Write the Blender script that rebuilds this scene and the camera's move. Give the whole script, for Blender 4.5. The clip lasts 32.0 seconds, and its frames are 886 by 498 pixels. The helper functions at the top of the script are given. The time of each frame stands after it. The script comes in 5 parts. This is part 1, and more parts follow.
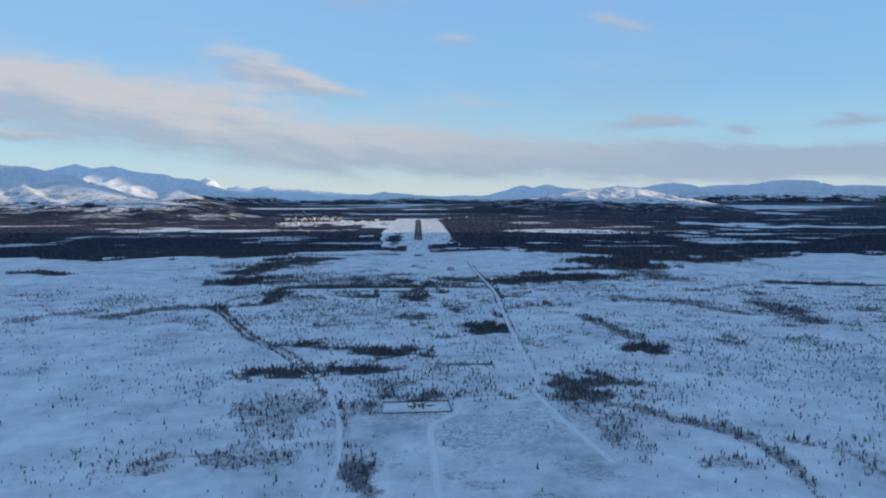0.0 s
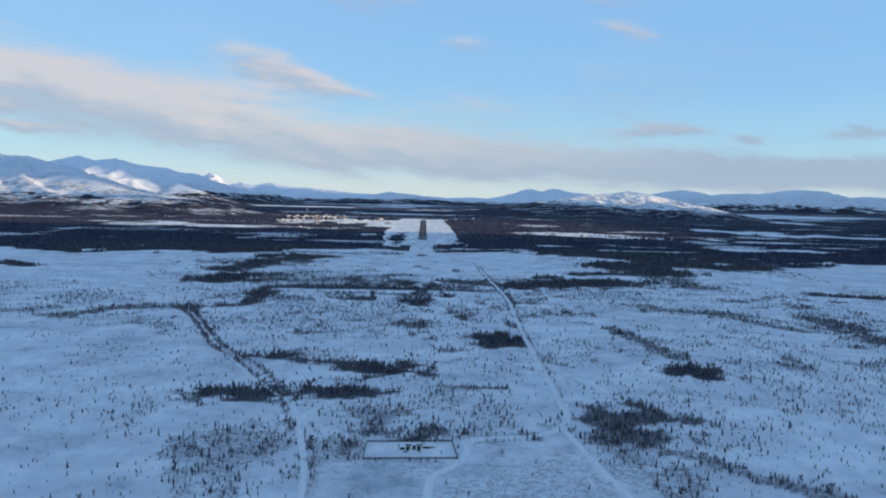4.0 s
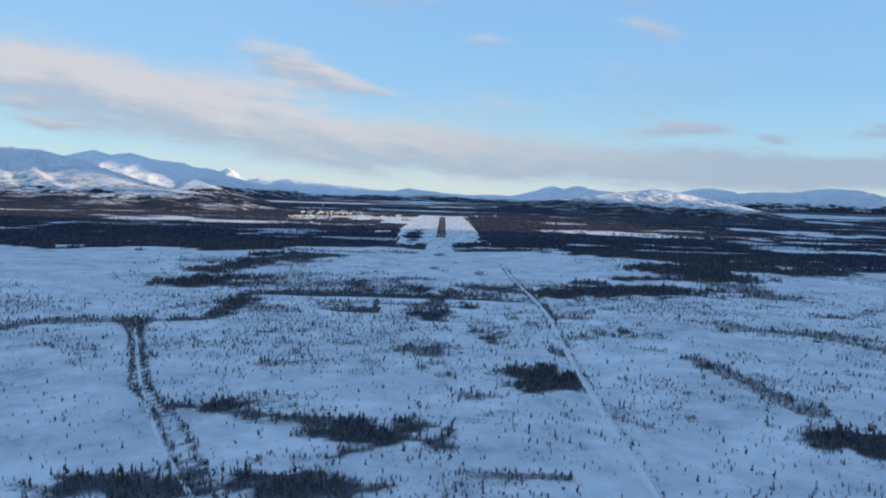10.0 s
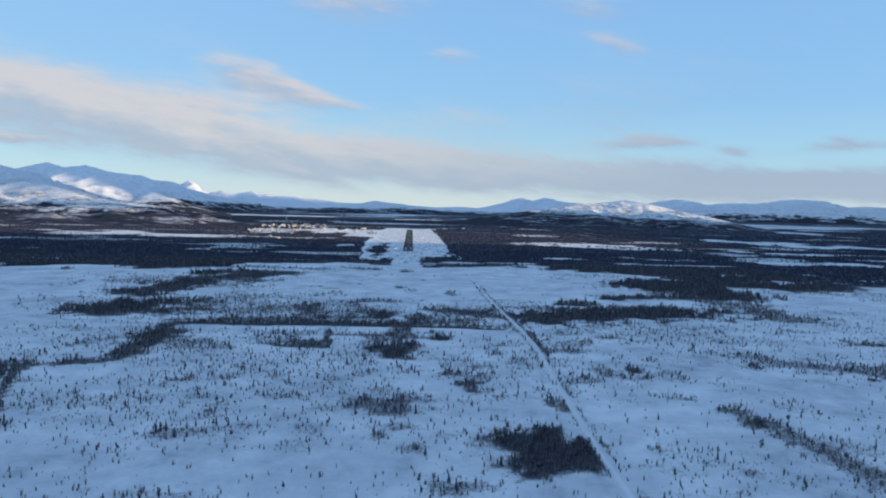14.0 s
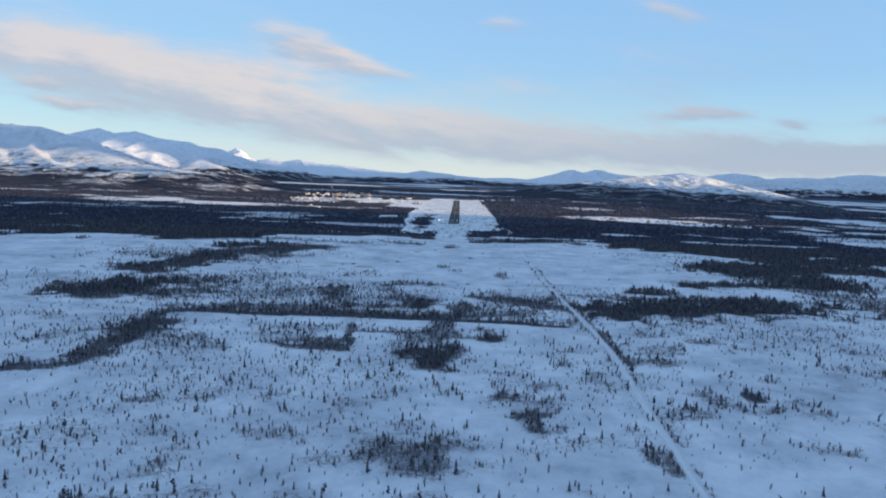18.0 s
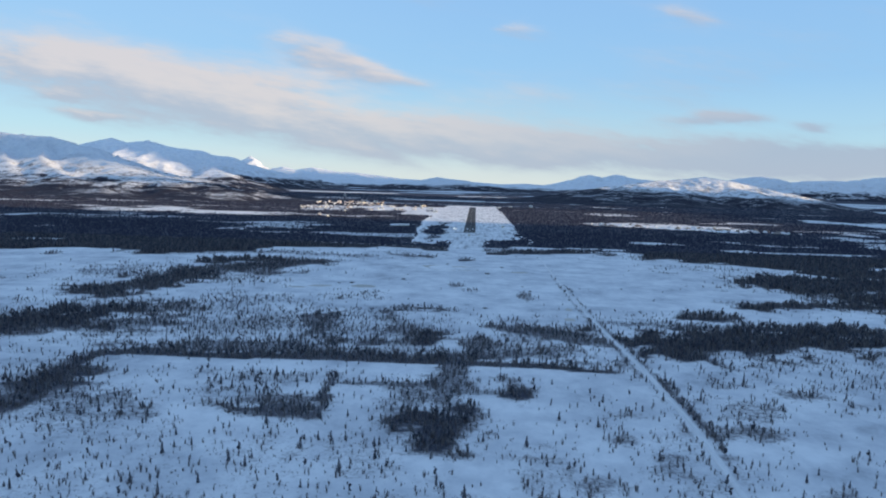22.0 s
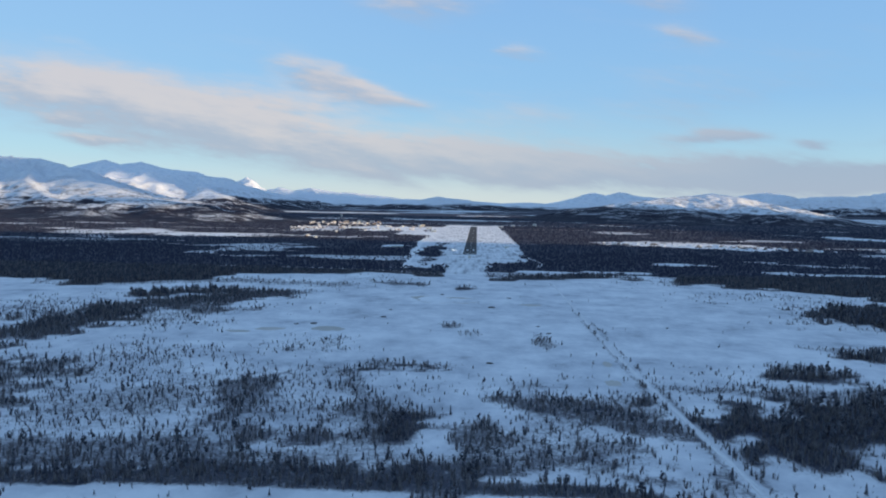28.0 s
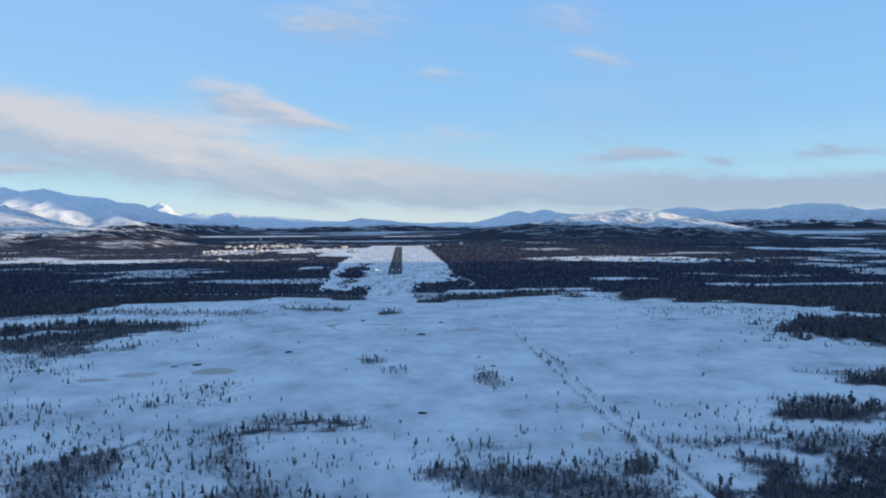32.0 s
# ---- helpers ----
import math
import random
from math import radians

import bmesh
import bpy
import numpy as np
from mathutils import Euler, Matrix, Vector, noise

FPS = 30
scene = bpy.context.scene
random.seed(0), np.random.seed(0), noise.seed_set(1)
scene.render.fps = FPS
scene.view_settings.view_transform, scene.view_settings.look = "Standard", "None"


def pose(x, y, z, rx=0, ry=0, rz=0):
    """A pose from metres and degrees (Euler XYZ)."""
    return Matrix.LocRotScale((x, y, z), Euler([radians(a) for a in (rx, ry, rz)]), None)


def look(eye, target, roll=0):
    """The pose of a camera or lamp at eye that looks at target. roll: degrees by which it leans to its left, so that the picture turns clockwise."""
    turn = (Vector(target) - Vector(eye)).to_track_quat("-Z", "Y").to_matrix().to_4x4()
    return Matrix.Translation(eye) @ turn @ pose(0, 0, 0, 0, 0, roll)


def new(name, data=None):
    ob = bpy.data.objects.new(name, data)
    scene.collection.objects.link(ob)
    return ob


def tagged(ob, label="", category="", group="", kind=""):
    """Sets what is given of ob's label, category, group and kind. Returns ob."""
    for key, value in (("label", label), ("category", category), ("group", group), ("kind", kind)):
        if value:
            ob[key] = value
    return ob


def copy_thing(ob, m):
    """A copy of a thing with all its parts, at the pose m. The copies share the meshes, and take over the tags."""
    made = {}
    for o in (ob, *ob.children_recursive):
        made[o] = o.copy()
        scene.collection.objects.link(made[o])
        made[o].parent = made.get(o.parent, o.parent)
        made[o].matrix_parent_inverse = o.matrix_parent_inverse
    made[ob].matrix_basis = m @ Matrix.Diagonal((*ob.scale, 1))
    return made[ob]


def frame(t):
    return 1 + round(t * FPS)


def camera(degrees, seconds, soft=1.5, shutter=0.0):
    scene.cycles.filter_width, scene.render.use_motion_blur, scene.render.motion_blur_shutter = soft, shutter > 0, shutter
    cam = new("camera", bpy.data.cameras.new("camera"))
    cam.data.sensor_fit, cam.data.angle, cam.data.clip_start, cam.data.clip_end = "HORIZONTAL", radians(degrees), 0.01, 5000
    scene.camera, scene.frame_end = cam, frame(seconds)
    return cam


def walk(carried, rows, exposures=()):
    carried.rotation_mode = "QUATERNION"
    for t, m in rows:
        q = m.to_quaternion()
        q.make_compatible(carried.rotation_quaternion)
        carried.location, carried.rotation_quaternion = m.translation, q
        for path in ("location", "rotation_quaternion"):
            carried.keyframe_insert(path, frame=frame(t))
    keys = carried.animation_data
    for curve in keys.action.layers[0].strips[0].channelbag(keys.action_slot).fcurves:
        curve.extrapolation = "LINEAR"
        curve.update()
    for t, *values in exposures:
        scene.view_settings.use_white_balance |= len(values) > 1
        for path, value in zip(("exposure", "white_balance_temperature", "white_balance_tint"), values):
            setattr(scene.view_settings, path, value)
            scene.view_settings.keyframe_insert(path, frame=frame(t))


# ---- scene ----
cam = camera(61.04, 32.0, soft=1.95)
PATH = [
    (0, (0.00, 0.00, 76.00), (3.258, 99.697, 68.930), -0.12),
    (0.5, (0.18, 7.98, 74.86), (2.904, 107.678, 67.642), -0.01),
    (1, (0.35, 16.03, 73.78), (2.942, 115.697, 66.034), 0.27),
    (1.5, (0.52, 24.16, 72.75), (3.017, 123.797, 64.622), 0.32),
    (2, (0.69, 32.36, 71.78), (2.931, 132.035, 64.036), 0.56),
    (2.5, (0.85, 40.63, 70.85), (1.575, 140.254, 62.225), 1.17),
    (3, (1.01, 48.96, 69.97), (1.819, 148.649, 62.078), 1.56),
    (3.5, (1.17, 57.36, 69.14), (3.421, 157.095, 62.192), 1.63),
    (5.5, (1.79, 91.52, 66.23), (4.214, 191.279, 59.660), 0.91),
    (6, (1.94, 100.19, 65.61), (4.001, 199.954, 58.994), 0.95),
    (6.5, (2.09, 108.91, 65.02), (4.043, 208.657, 58.206), 1.51),
    (7, (2.23, 117.67, 64.46), (4.280, 217.343, 56.685), 1.57),
    (7.5, (2.37, 126.46, 63.94), (4.555, 226.126, 56.024), 2.22),
    (8, (2.51, 135.30, 63.45), (3.730, 235.041, 56.382), 2.54),
    (8.5, (2.65, 144.17, 63.00), (5.753, 243.975, 57.614), 1.75),
    (9, (2.78, 153.07, 62.57), (2.922, 252.883, 56.485), 2.17),
    (9.5, (2.92, 162.00, 62.16), (2.622, 261.806, 56.005), 2.48),
    (10, (3.05, 170.95, 61.79), (3.073, 270.703, 54.750), 1.68),
    (10.5, (3.18, 179.93, 61.43), (4.472, 279.688, 54.650), 1.58),
    (11, (3.30, 188.92, 61.10), (5.168, 288.669, 54.212), 1.35),
    (11.5, (3.43, 197.94, 60.79), (5.073, 297.665, 53.609), 1.26),
    (12, (3.55, 206.96, 60.50), (5.055, 306.696, 53.341), 1.46),
    (12.5, (3.67, 216.00, 60.23), (5.324, 315.743, 53.216), 1.12),
    (13, (3.79, 225.05, 59.97), (5.786, 324.816, 53.442), 1.44),
    (13.5, (3.91, 234.10, 59.72), (6.448, 333.963, 55.129), 1.08),
    (14, (4.02, 243.16, 59.49), (8.278, 342.927, 54.249), 1.41),
    (14.5, (4.13, 252.21, 59.27), (5.321, 351.960, 52.307), 1.86),
    (16.5, (4.56, 288.36, 58.47), (5.149, 387.875, 48.610), 1.89),
    (17, (4.67, 297.37, 58.28), (4.010, 396.873, 48.311), 1.51),
    (17.5, (4.77, 306.36, 58.09), (3.690, 405.909, 48.625), 1.51),
    (18, (4.87, 315.33, 57.90), (3.036, 414.885, 48.611), 2.18),
    (18.5, (4.97, 324.28, 57.71), (4.260, 423.866, 48.631), 3.43),
    (19, (5.06, 333.20, 57.52), (2.119, 432.729, 48.251), 4.42),
    (19.5, (5.16, 342.09, 57.32), (3.546, 441.814, 50.015), 3.72),
    (20, (5.25, 350.95, 57.11), (4.268, 450.624, 49.066), 2.99),
    (20.5, (5.34, 359.78, 56.90), (3.504, 459.397, 48.379), 2.78),
    (21, (5.43, 368.56, 56.67), (2.338, 468.110, 47.668), 2.35),
    (21.5, (5.52, 377.31, 56.44), (1.525, 476.840, 47.606), 1.85),
    (22, (5.60, 386.01, 56.19), (1.511, 485.571, 47.744), 1.61),
    (22.5, (5.69, 394.67, 55.93), (1.603, 494.245, 47.693), 1.65),
    (23, (5.77, 403.28, 55.65), (2.137, 502.895, 47.734), 1.23),
    (23.5, (5.85, 411.83, 55.35), (3.790, 511.608, 49.018), 0.87),
    (24, (5.93, 420.33, 55.03), (5.805, 520.171, 49.423), 1.32),
    (24.5, (6.01, 428.77, 54.69), (3.467, 528.546, 48.519), 1.13),
    (26.5, (6.31, 461.90, 53.10), (2.525, 561.586, 46.188), 0.80),
    (27, (6.38, 470.00, 52.63), (2.391, 569.670, 45.497), 1.18),
    (27.5, (6.45, 478.04, 52.13), (2.027, 577.748, 45.949), 1.48),
    (28, (6.52, 485.99, 51.60), (2.113, 585.728, 45.844), 1.05),
    (28.5, (6.59, 493.86, 51.03), (4.641, 593.700, 45.625), 0.30),
    (29, (6.66, 501.65, 50.43), (4.062, 601.510, 45.716), 1.75),
    (29.5, (6.72, 509.36, 49.79), (7.977, 609.197, 44.274), 2.71),
    (30, (6.79, 516.97, 49.11), (13.393, 616.640, 44.394), 3.02),
    (30.5, (6.85, 524.49, 48.40), (14.116, 624.075, 42.901), 1.92),
    (31, (6.91, 531.92, 47.64), (14.804, 631.510, 43.308), 1.16),
    (31.5, (6.97, 539.24, 46.83), (12.320, 639.009, 42.598), 1.13),
    (32, (7.03, 546.47, 45.99), (12.487, 646.279, 43.153), -0.39),
]
EXPOSURES = [(0, -0.14, 6370, 10), (2, -0.08, 6450, 10), (8, 0.0, 6500, 10), (14, -0.02, 6500, 10), (16, 0.05, 6850, 13), (20, 0.08, 6850, 13), (24, 0.04, 6700, 11), (27, 0.10, 6850, 13), (28, -0.05, 6600, 11), (29, 0.05, 6600, 11), (30.5, 0.03, 6500, 10), (32, 0.0, 6350, 10)]
SKY_STRENGTH = 0.12
AIR = [(0.0, (0.635, 0.795, 0.858, 1)), (0.06, (0.462, 0.762, 0.922, 1)), (0.14, (0.316, 0.621, 0.959, 1)), (0.28, (0.273, 0.545, 0.948, 1)), (0.6, (0.234, 0.403, 0.698, 1)), (1.0, (0.207, 0.365, 0.643, 1))]
CLOUD_DARK, CLOUD_LIGHT, HORIZON, CLOUD_LIT = (0.37, 0.46, 0.60, 1), (0.70, 0.655, 0.655, 1), (0.72, 0.76, 0.72, 1), 1.0

walk(cam, [(t, look(eye, target, roll)) for t, eye, target, roll in PATH], EXPOSURES)

# ---- sky and sun ----
SUN_AZ, SUN_EL = radians(95), radians(14.0)      # from +y towards +x
TO_SUN = Vector((math.sin(SUN_AZ) * math.cos(SUN_EL), math.cos(SUN_AZ) * math.cos(SUN_EL), math.sin(SUN_EL)))
sun = new("sun", bpy.data.lights.new("sun", "SUN"))
sun.data.energy, sun.data.angle, sun.data.color = 5.0, radians(1.5), (1.0, 0.76, 0.46)
sun.matrix_world = look(TO_SUN * 100, (0, 0, 0))

world = bpy.data.worlds.new("sky")
scene.world = world
world.use_nodes = True
WN, WL = world.node_tree.nodes, world.node_tree.links
WN.clear()


def wmath(op, a, b=None, c=None, clamp=False):
    n = WN.new("ShaderNodeMath")
    n.operation, n.use_clamp = op, clamp
    for k, v in enumerate((a, b, c)):
        if v is None:
            continue
        if isinstance(v, (int, float)):
            n.inputs[k].default_value = v
        else:
            WL.new(v, n.inputs[k])
    return n.outputs[0]


def wnoise(vec, scale, detail, rough):
    n = WN.new("ShaderNodeTexNoise")
    n.inputs["Scale"].default_value, n.inputs["Detail"].default_value, n.inputs["Roughness"].default_value = scale, detail, rough
    WL.new(vec, n.inputs["Vector"])
    return n.outputs["Fac"]


def wmix(fac, a, b):
    n = WN.new("ShaderNodeMix")
    n.data_type = "RGBA"
    for k, v in ((0, fac), (6, a), (7, b)):
        if isinstance(v, tuple):
            n.inputs[k].default_value = v
        elif isinstance(v, (int, float)):
            n.inputs[k].default_value = v
        else:
            WL.new(v, n.inputs[k])
    return n.outputs[2]


geo = WN.new("ShaderNodeTexCoord")
sep = WN.new("ShaderNodeSeparateXYZ")
WL.new(geo.outputs["Generated"], sep.inputs[0])
dx, dy, dz = sep.outputs
front = wmath("MAXIMUM", dy, 0.12)
u = wmath("DIVIDE", dx, front)
v = wmath("DIVIDE", dz, front)
comb = WN.new("ShaderNodeCombineXYZ")
WL.new(u, comb.inputs[0])
WL.new(wmath("MULTIPLY_ADD", u, 0.55, wmath("MULTIPLY", v, 4.2)), comb.inputs[1])
n_big = wnoise(comb.outputs[0], 5.0, 8.0, 0.60)
n_small = wnoise(comb.outputs[0], 15.0, 6.0, 0.58)
warp_u = wmath("MULTIPLY_ADD", wnoise(comb.outputs[0], 9.0, 3.0, 0.5), 0.09, -0.045)
warp_v = wmath("MULTIPLY_ADD", wnoise(comb.outputs[0], 7.0, 5.0, 0.6), 0.034, -0.017)
cu_, cv_ = wmath("ADD", u, warp_u), wmath("ADD", v, warp_v)
sky = WN.new("ShaderNodeTexSky")
sky.sky_type, sky.sun_disc = "NISHITA", False
sky.sun_elevation, sky.sun_rotation = SUN_EL, SUN_AZ
sky.air_density, sky.dust_density, sky.ozone_density = 1.0, 0.6, 1.6

total, lift = None, None


def cloud(cu, cv, ru, rv, tilt, strength):
    """A soft, torn cloud, by its place and half-axes in slopes against straight ahead."""
    global total, lift
    c, s = math.cos(radians(tilt)), math.sin(radians(tilt))
    du, dv = wmath("SUBTRACT", cu_, cu), wmath("SUBTRACT", cv_, cv)
    a = wmath("MULTIPLY_ADD", du, c / ru, wmath("MULTIPLY", dv, s / ru))
    b = wmath("MULTIPLY_ADD", du, -s / rv, wmath("MULTIPLY", dv, c / rv))
    r2 = wmath("MULTIPLY_ADD", a, a, wmath("MULTIPLY", b, b))
    g = wmath("MULTIPLY", wmath("EXPONENT", wmath("MULTIPLY", r2, -1.0)), strength)
    total = g if total is None else wmath("ADD", total, g)
    up = wmath("MULTIPLY", g, b)
    lift = up if lift is None else wmath("ADD", lift, up)


cloud(-0.58, 0.146, 0.17, 0.050, -10, 0.85)
cloud(-0.44, 0.122, 0.14, 0.040, -13, 0.85)
cloud(-0.32, 0.100, 0.13, 0.034, -13, 0.88)
cloud(-0.20, 0.080, 0.14, 0.030, -11, 0.92)
cloud(-0.06, 0.064, 0.15, 0.026, -7, 0.95)
cloud(0.10, 0.054, 0.17, 0.024, -3, 0.95)
cloud(0.28, 0.047, 0.22, 0.021, 0, 0.95)
cloud(0.50, 0.046, 0.24, 0.021, 1, 1.0)
cloud(0.74, 0.048, 0.26, 0.023, 1, 1.0)
cloud(-0.075, 0.270, 0.085, 0.024, -2, 0.80)
cloud(-0.225, 0.174, 0.050, 0.019, -14, 0.75)
cloud(-0.165, 0.153, 0.050, 0.016, -14, 0.78)
cloud(-0.115, 0.138, 0.045, 0.010, -8, 0.5)
cloud(0.058, 0.204, 0.028, 0.010, -4, 0.70)
cloud(0.235, 0.274, 0.055, 0.020, -6, 0.70)
cloud(0.270, 0.224, 0.034, 0.013, -6, 0.65)
cloud(0.318, 0.096, 0.058, 0.009, 2, 1.0)
cloud(0.440, 0.090, 0.030, 0.008, 0, 0.95)
cloud(0.590, 0.100, 0.070, 0.009, 3, 1.0)
cloud(0.580, 0.112, 0.025, 0.005, 0, 0.8)
cloud(0.25, 0.150, 0.22, 0.055, 12, 0.26)
cloud(0.02, 0.110, 0.16, 0.040, -8, 0.26)
cloud(-0.26, 0.135, 0.12, 0.020, -8, 0.5)
cloud(-0.557, 0.106, 0.040, 0.007, -4, 0.9)
cloud(-0.516, 0.081, 0.045, 0.006, -6, 0.8)
torn = wmath("MULTIPLY_ADD", n_big, 1.5, wmath("MULTIPLY_ADD", n_small, 0.75, -0.50))
elsewhere = wmath("MULTIPLY", wmath("SUBTRACT", n_big, 0.50), 0.6, clamp=True)
cover_sky = wmath("ADD", wmath("MULTIPLY", total, torn), elsewhere)
soft = WN.new("ShaderNodeMapRange")
soft.interpolation_type = "SMOOTHSTEP"
soft.inputs[1].default_value, soft.inputs[2].default_value = 0.02, 0.68
WL.new(cover_sky, soft.inputs[0])
glow = wmath("MULTIPLY", wmath("EXPONENT", wmath("MULTIPLY", wmath("POWER", wmath("MULTIPLY", v, 26.0), 2.0), -1.0)), 0.42)
hi = wmath("MULTIPLY", soft.outputs[0], 0.82)
# the upper edges and thin places of the clouds catch the low sun, their undersides stay grey
top = wmath("DIVIDE", lift, wmath("MAXIMUM", total, 0.05))
thick = WN.new("ShaderNodeMapRange")
thick.interpolation_type = "SMOOTHSTEP"
thick.inputs[1].default_value, thick.inputs[2].default_value = 0.30, 0.72
WL.new(wmath("MULTIPLY_ADD", top, 0.30, wmath("MULTIPLY_ADD", n_small, 0.6, wmath("MULTIPLY_ADD", n_big, 0.5, -0.02))), thick.inputs[0])
side = wmath("MULTIPLY_ADD", u, -1.5, wmath("MULTIPLY_ADD", v, 3.0, 0.42), clamp=True)
cloud_col = wmix(wmath("MULTIPLY", wmath("MULTIPLY_ADD", thick.outputs[0], 0.85, 0.15), wmath("MULTIPLY", side, CLOUD_LIT)), CLOUD_DARK, CLOUD_LIGHT)
# clear winter air: the physical sky, cooled towards the deep blue away from the sun
scaled = WN.new("ShaderNodeVectorMath")
scaled.operation = "SCALE"
WL.new(sky.outputs[0], scaled.inputs[0])
scaled.inputs["Scale"].default_value = SKY_STRENGTH
air = WN.new("ShaderNodeValToRGB")
for k, (p, c) in enumerate(AIR):
    e = air.color_ramp.elements[k] if k < 2 else air.color_ramp.elements.new(0.5)
for k, (p, c) in enumerate(AIR):
    air.color_ramp.elements[k].position, air.color_ramp.elements[k].color = p, c
WL.new(dz, air.inputs[0])
clear = wmix(0.85, scaled.outputs[0], air.outputs[0])
clear = wmix(wmath("MINIMUM", wmath("MULTIPLY", u, 0.30, clamp=True), 0.14), clear, (0.17, 0.40, 0.74, 1))
clear = wmix(wmath("MINIMUM", wmath("MULTIPLY", u, -0.28, clamp=True), 0.09), clear, (0.50, 0.78, 1.0, 1))
low = wmix(glow, clear, HORIZON)
col = wmix(hi, low, cloud_col)
bg = WN.new("ShaderNodeBackground")
bg.inputs["Strength"].default_value = 1.0
WL.new(col, bg.inputs[0])
out = WN.new("ShaderNodeOutputWorld")
WL.new(bg.outputs[0], out.inputs[0])


# ---- materials ----
def material(name, rough=0.8):
    m = bpy.data.materials.new(name)
    m.use_nodes = True
    b = m.node_tree.nodes["Principled BSDF"]
    b.inputs["Roughness"].default_value = rough
    b.inputs["Specular IOR Level"].default_value = 0.06
    return m, m.node_tree.nodes, m.node_tree.links, b


def noise_of(N, L, scale, detail=4.0, rough=0.55, stretch=None, coord="Object"):
    tc = N.new("ShaderNodeTexCoord")
    n = N.new("ShaderNodeTexNoise")
    n.inputs["Scale"].default_value, n.inputs["Detail"].default_value, n.inputs["Roughness"].default_value = scale, detail, rough
    src = tc.outputs[coord]
    if stretch:
        mp = N.new("ShaderNodeMapping")
        mp.inputs["Scale"].default_value = stretch
        L.new(src, mp.inputs[0])
        src = mp.outputs[0]
    L.new(src, n.inputs["Vector"])
    return n.outputs["Fac"]


def ramp(N, L, fac, *stops):
    r = N.new("ShaderNodeValToRGB")
    e = r.color_ramp.elements
    while len(e) < len(stops):
        e.new(0.5)
    for k, (p, c) in enumerate(stops):
        e[k].position, e[k].color = p, (*c, 1)
    L.new(fac, r.inputs[0])
    return r.outputs[0]


def mixc(N, L, fac, a, b):
    n = N.new("ShaderNodeMix")
    n.data_type = "RGBA"
    for k, val in ((0, fac), (6, a), (7, b)):
        if isinstance(val, (int, float)):
            n.inputs[k].default_value = val
        elif isinstance(val, tuple):
            n.inputs[k].default_value = (*val, 1)
        else:
            L.new(val, n.inputs[k])
    return n.outputs[2]


def fmath(N, L, op, a, b=None, c=None, clamp=False):
    n = N.new("ShaderNodeMath")
    n.operation, n.use_clamp = op, clamp
    for k, val in enumerate((a, b, c)):
        if val is None:
            continue
        if isinstance(val, (int, float)):
            n.inputs[k].default_value = val
        else:
            L.new(val, n.inputs[k])
    return n.outputs[0]


def smooth(N, L, val, lo, hi_):
    n = N.new("ShaderNodeMapRange")
    n.interpolation_type = "SMOOTHSTEP"
    n.inputs[1].default_value, n.inputs[2].default_value = lo, hi_
    L.new(val, n.inputs[0])
    return n.outputs[0]


def bump(N, L, b, height, strength, dist):
    n = N.new("ShaderNodeBump")
    n.inputs["Strength"].default_value, n.inputs["Distance"].default_value = strength, dist
    L.new(height, n.inputs["Height"])
    L.new(n.outputs[0], b.inputs["Normal"])


def plain(name, c1, c2, scale, rough=0.8, island=False):
    """A grained surface between two colours, with slow and fine variation."""
    m, N, L, b = material(name, rough)
    f = fmath(N, L, "MULTIPLY_ADD", noise_of(N, L, scale, 6.0, 0.65), 0.7, fmath(N, L, "MULTIPLY", noise_of(N, L, scale * 0.13, 2.0), 0.3))
    if island:
        g = N.new("ShaderNodeNewGeometry")
        f = fmath(N, L, "MULTIPLY_ADD", g.outputs["Random Per Island"], 0.75, fmath(N, L, "MULTIPLY", f, 0.25))
    else:
        o = N.new("ShaderNodeObjectInfo")
        f = fmath(N, L, "MULTIPLY_ADD", o.outputs["Random"], 0.3, fmath(N, L, "MULTIPLY", f, 0.7))
    L.new(ramp(N, L, f, (0.15, c1), (0.85, c2)), b.inputs["Base Color"])
    return m


# snow field: wind crust, drifts, and dead brush where the cover is thick
M_GROUND, N, L, b = material("snow_field", 0.75)
at = N.new("ShaderNodeAttribute")
at.attribute_name = "cover"
n1 = noise_of(N, L, 0.45, 5.0, 0.65)
n2 = noise_of(N, L, 0.035, 4.0, 0.6)
n3 = noise_of(N, L, 0.012, 3.0, 0.5)
n4 = noise_of(N, L, 0.13, 6.0, 0.7, stretch=(1.0, 0.75, 1.0))
tone = fmath(N, L, "MULTIPLY_ADD", n2, 0.45, fmath(N, L, "MULTIPLY_ADD", n4, 0.35, fmath(N, L, "MULTIPLY", n3, 0.2)))
snow = ramp(N, L, tone, (0.36, (0.40, 0.42, 0.46)), (0.45, (0.62, 0.64, 0.68)), (0.58, (0.84, 0.85, 0.87)))
th = fmath(N, L, "ADD", at.outputs["Fac"], fmath(N, L, "MULTIPLY_ADD", n1, 0.9, fmath(N, L, "MULTIPLY_ADD", n2, 0.35, -0.60)))
th = fmath(N, L, "ADD", th, fmath(N, L, "MULTIPLY_ADD", noise_of(N, L, 1.3, 4.0, 0.7), 0.9, -0.45))
# under thick cover as dark as the trees; the blue imitates distance haze
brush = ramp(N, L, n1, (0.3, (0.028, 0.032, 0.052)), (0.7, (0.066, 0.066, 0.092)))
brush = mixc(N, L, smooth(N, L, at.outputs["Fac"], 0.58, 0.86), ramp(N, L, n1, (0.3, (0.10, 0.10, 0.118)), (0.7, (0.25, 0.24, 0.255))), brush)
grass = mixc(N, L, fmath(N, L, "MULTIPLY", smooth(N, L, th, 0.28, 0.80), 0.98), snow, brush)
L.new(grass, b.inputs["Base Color"])
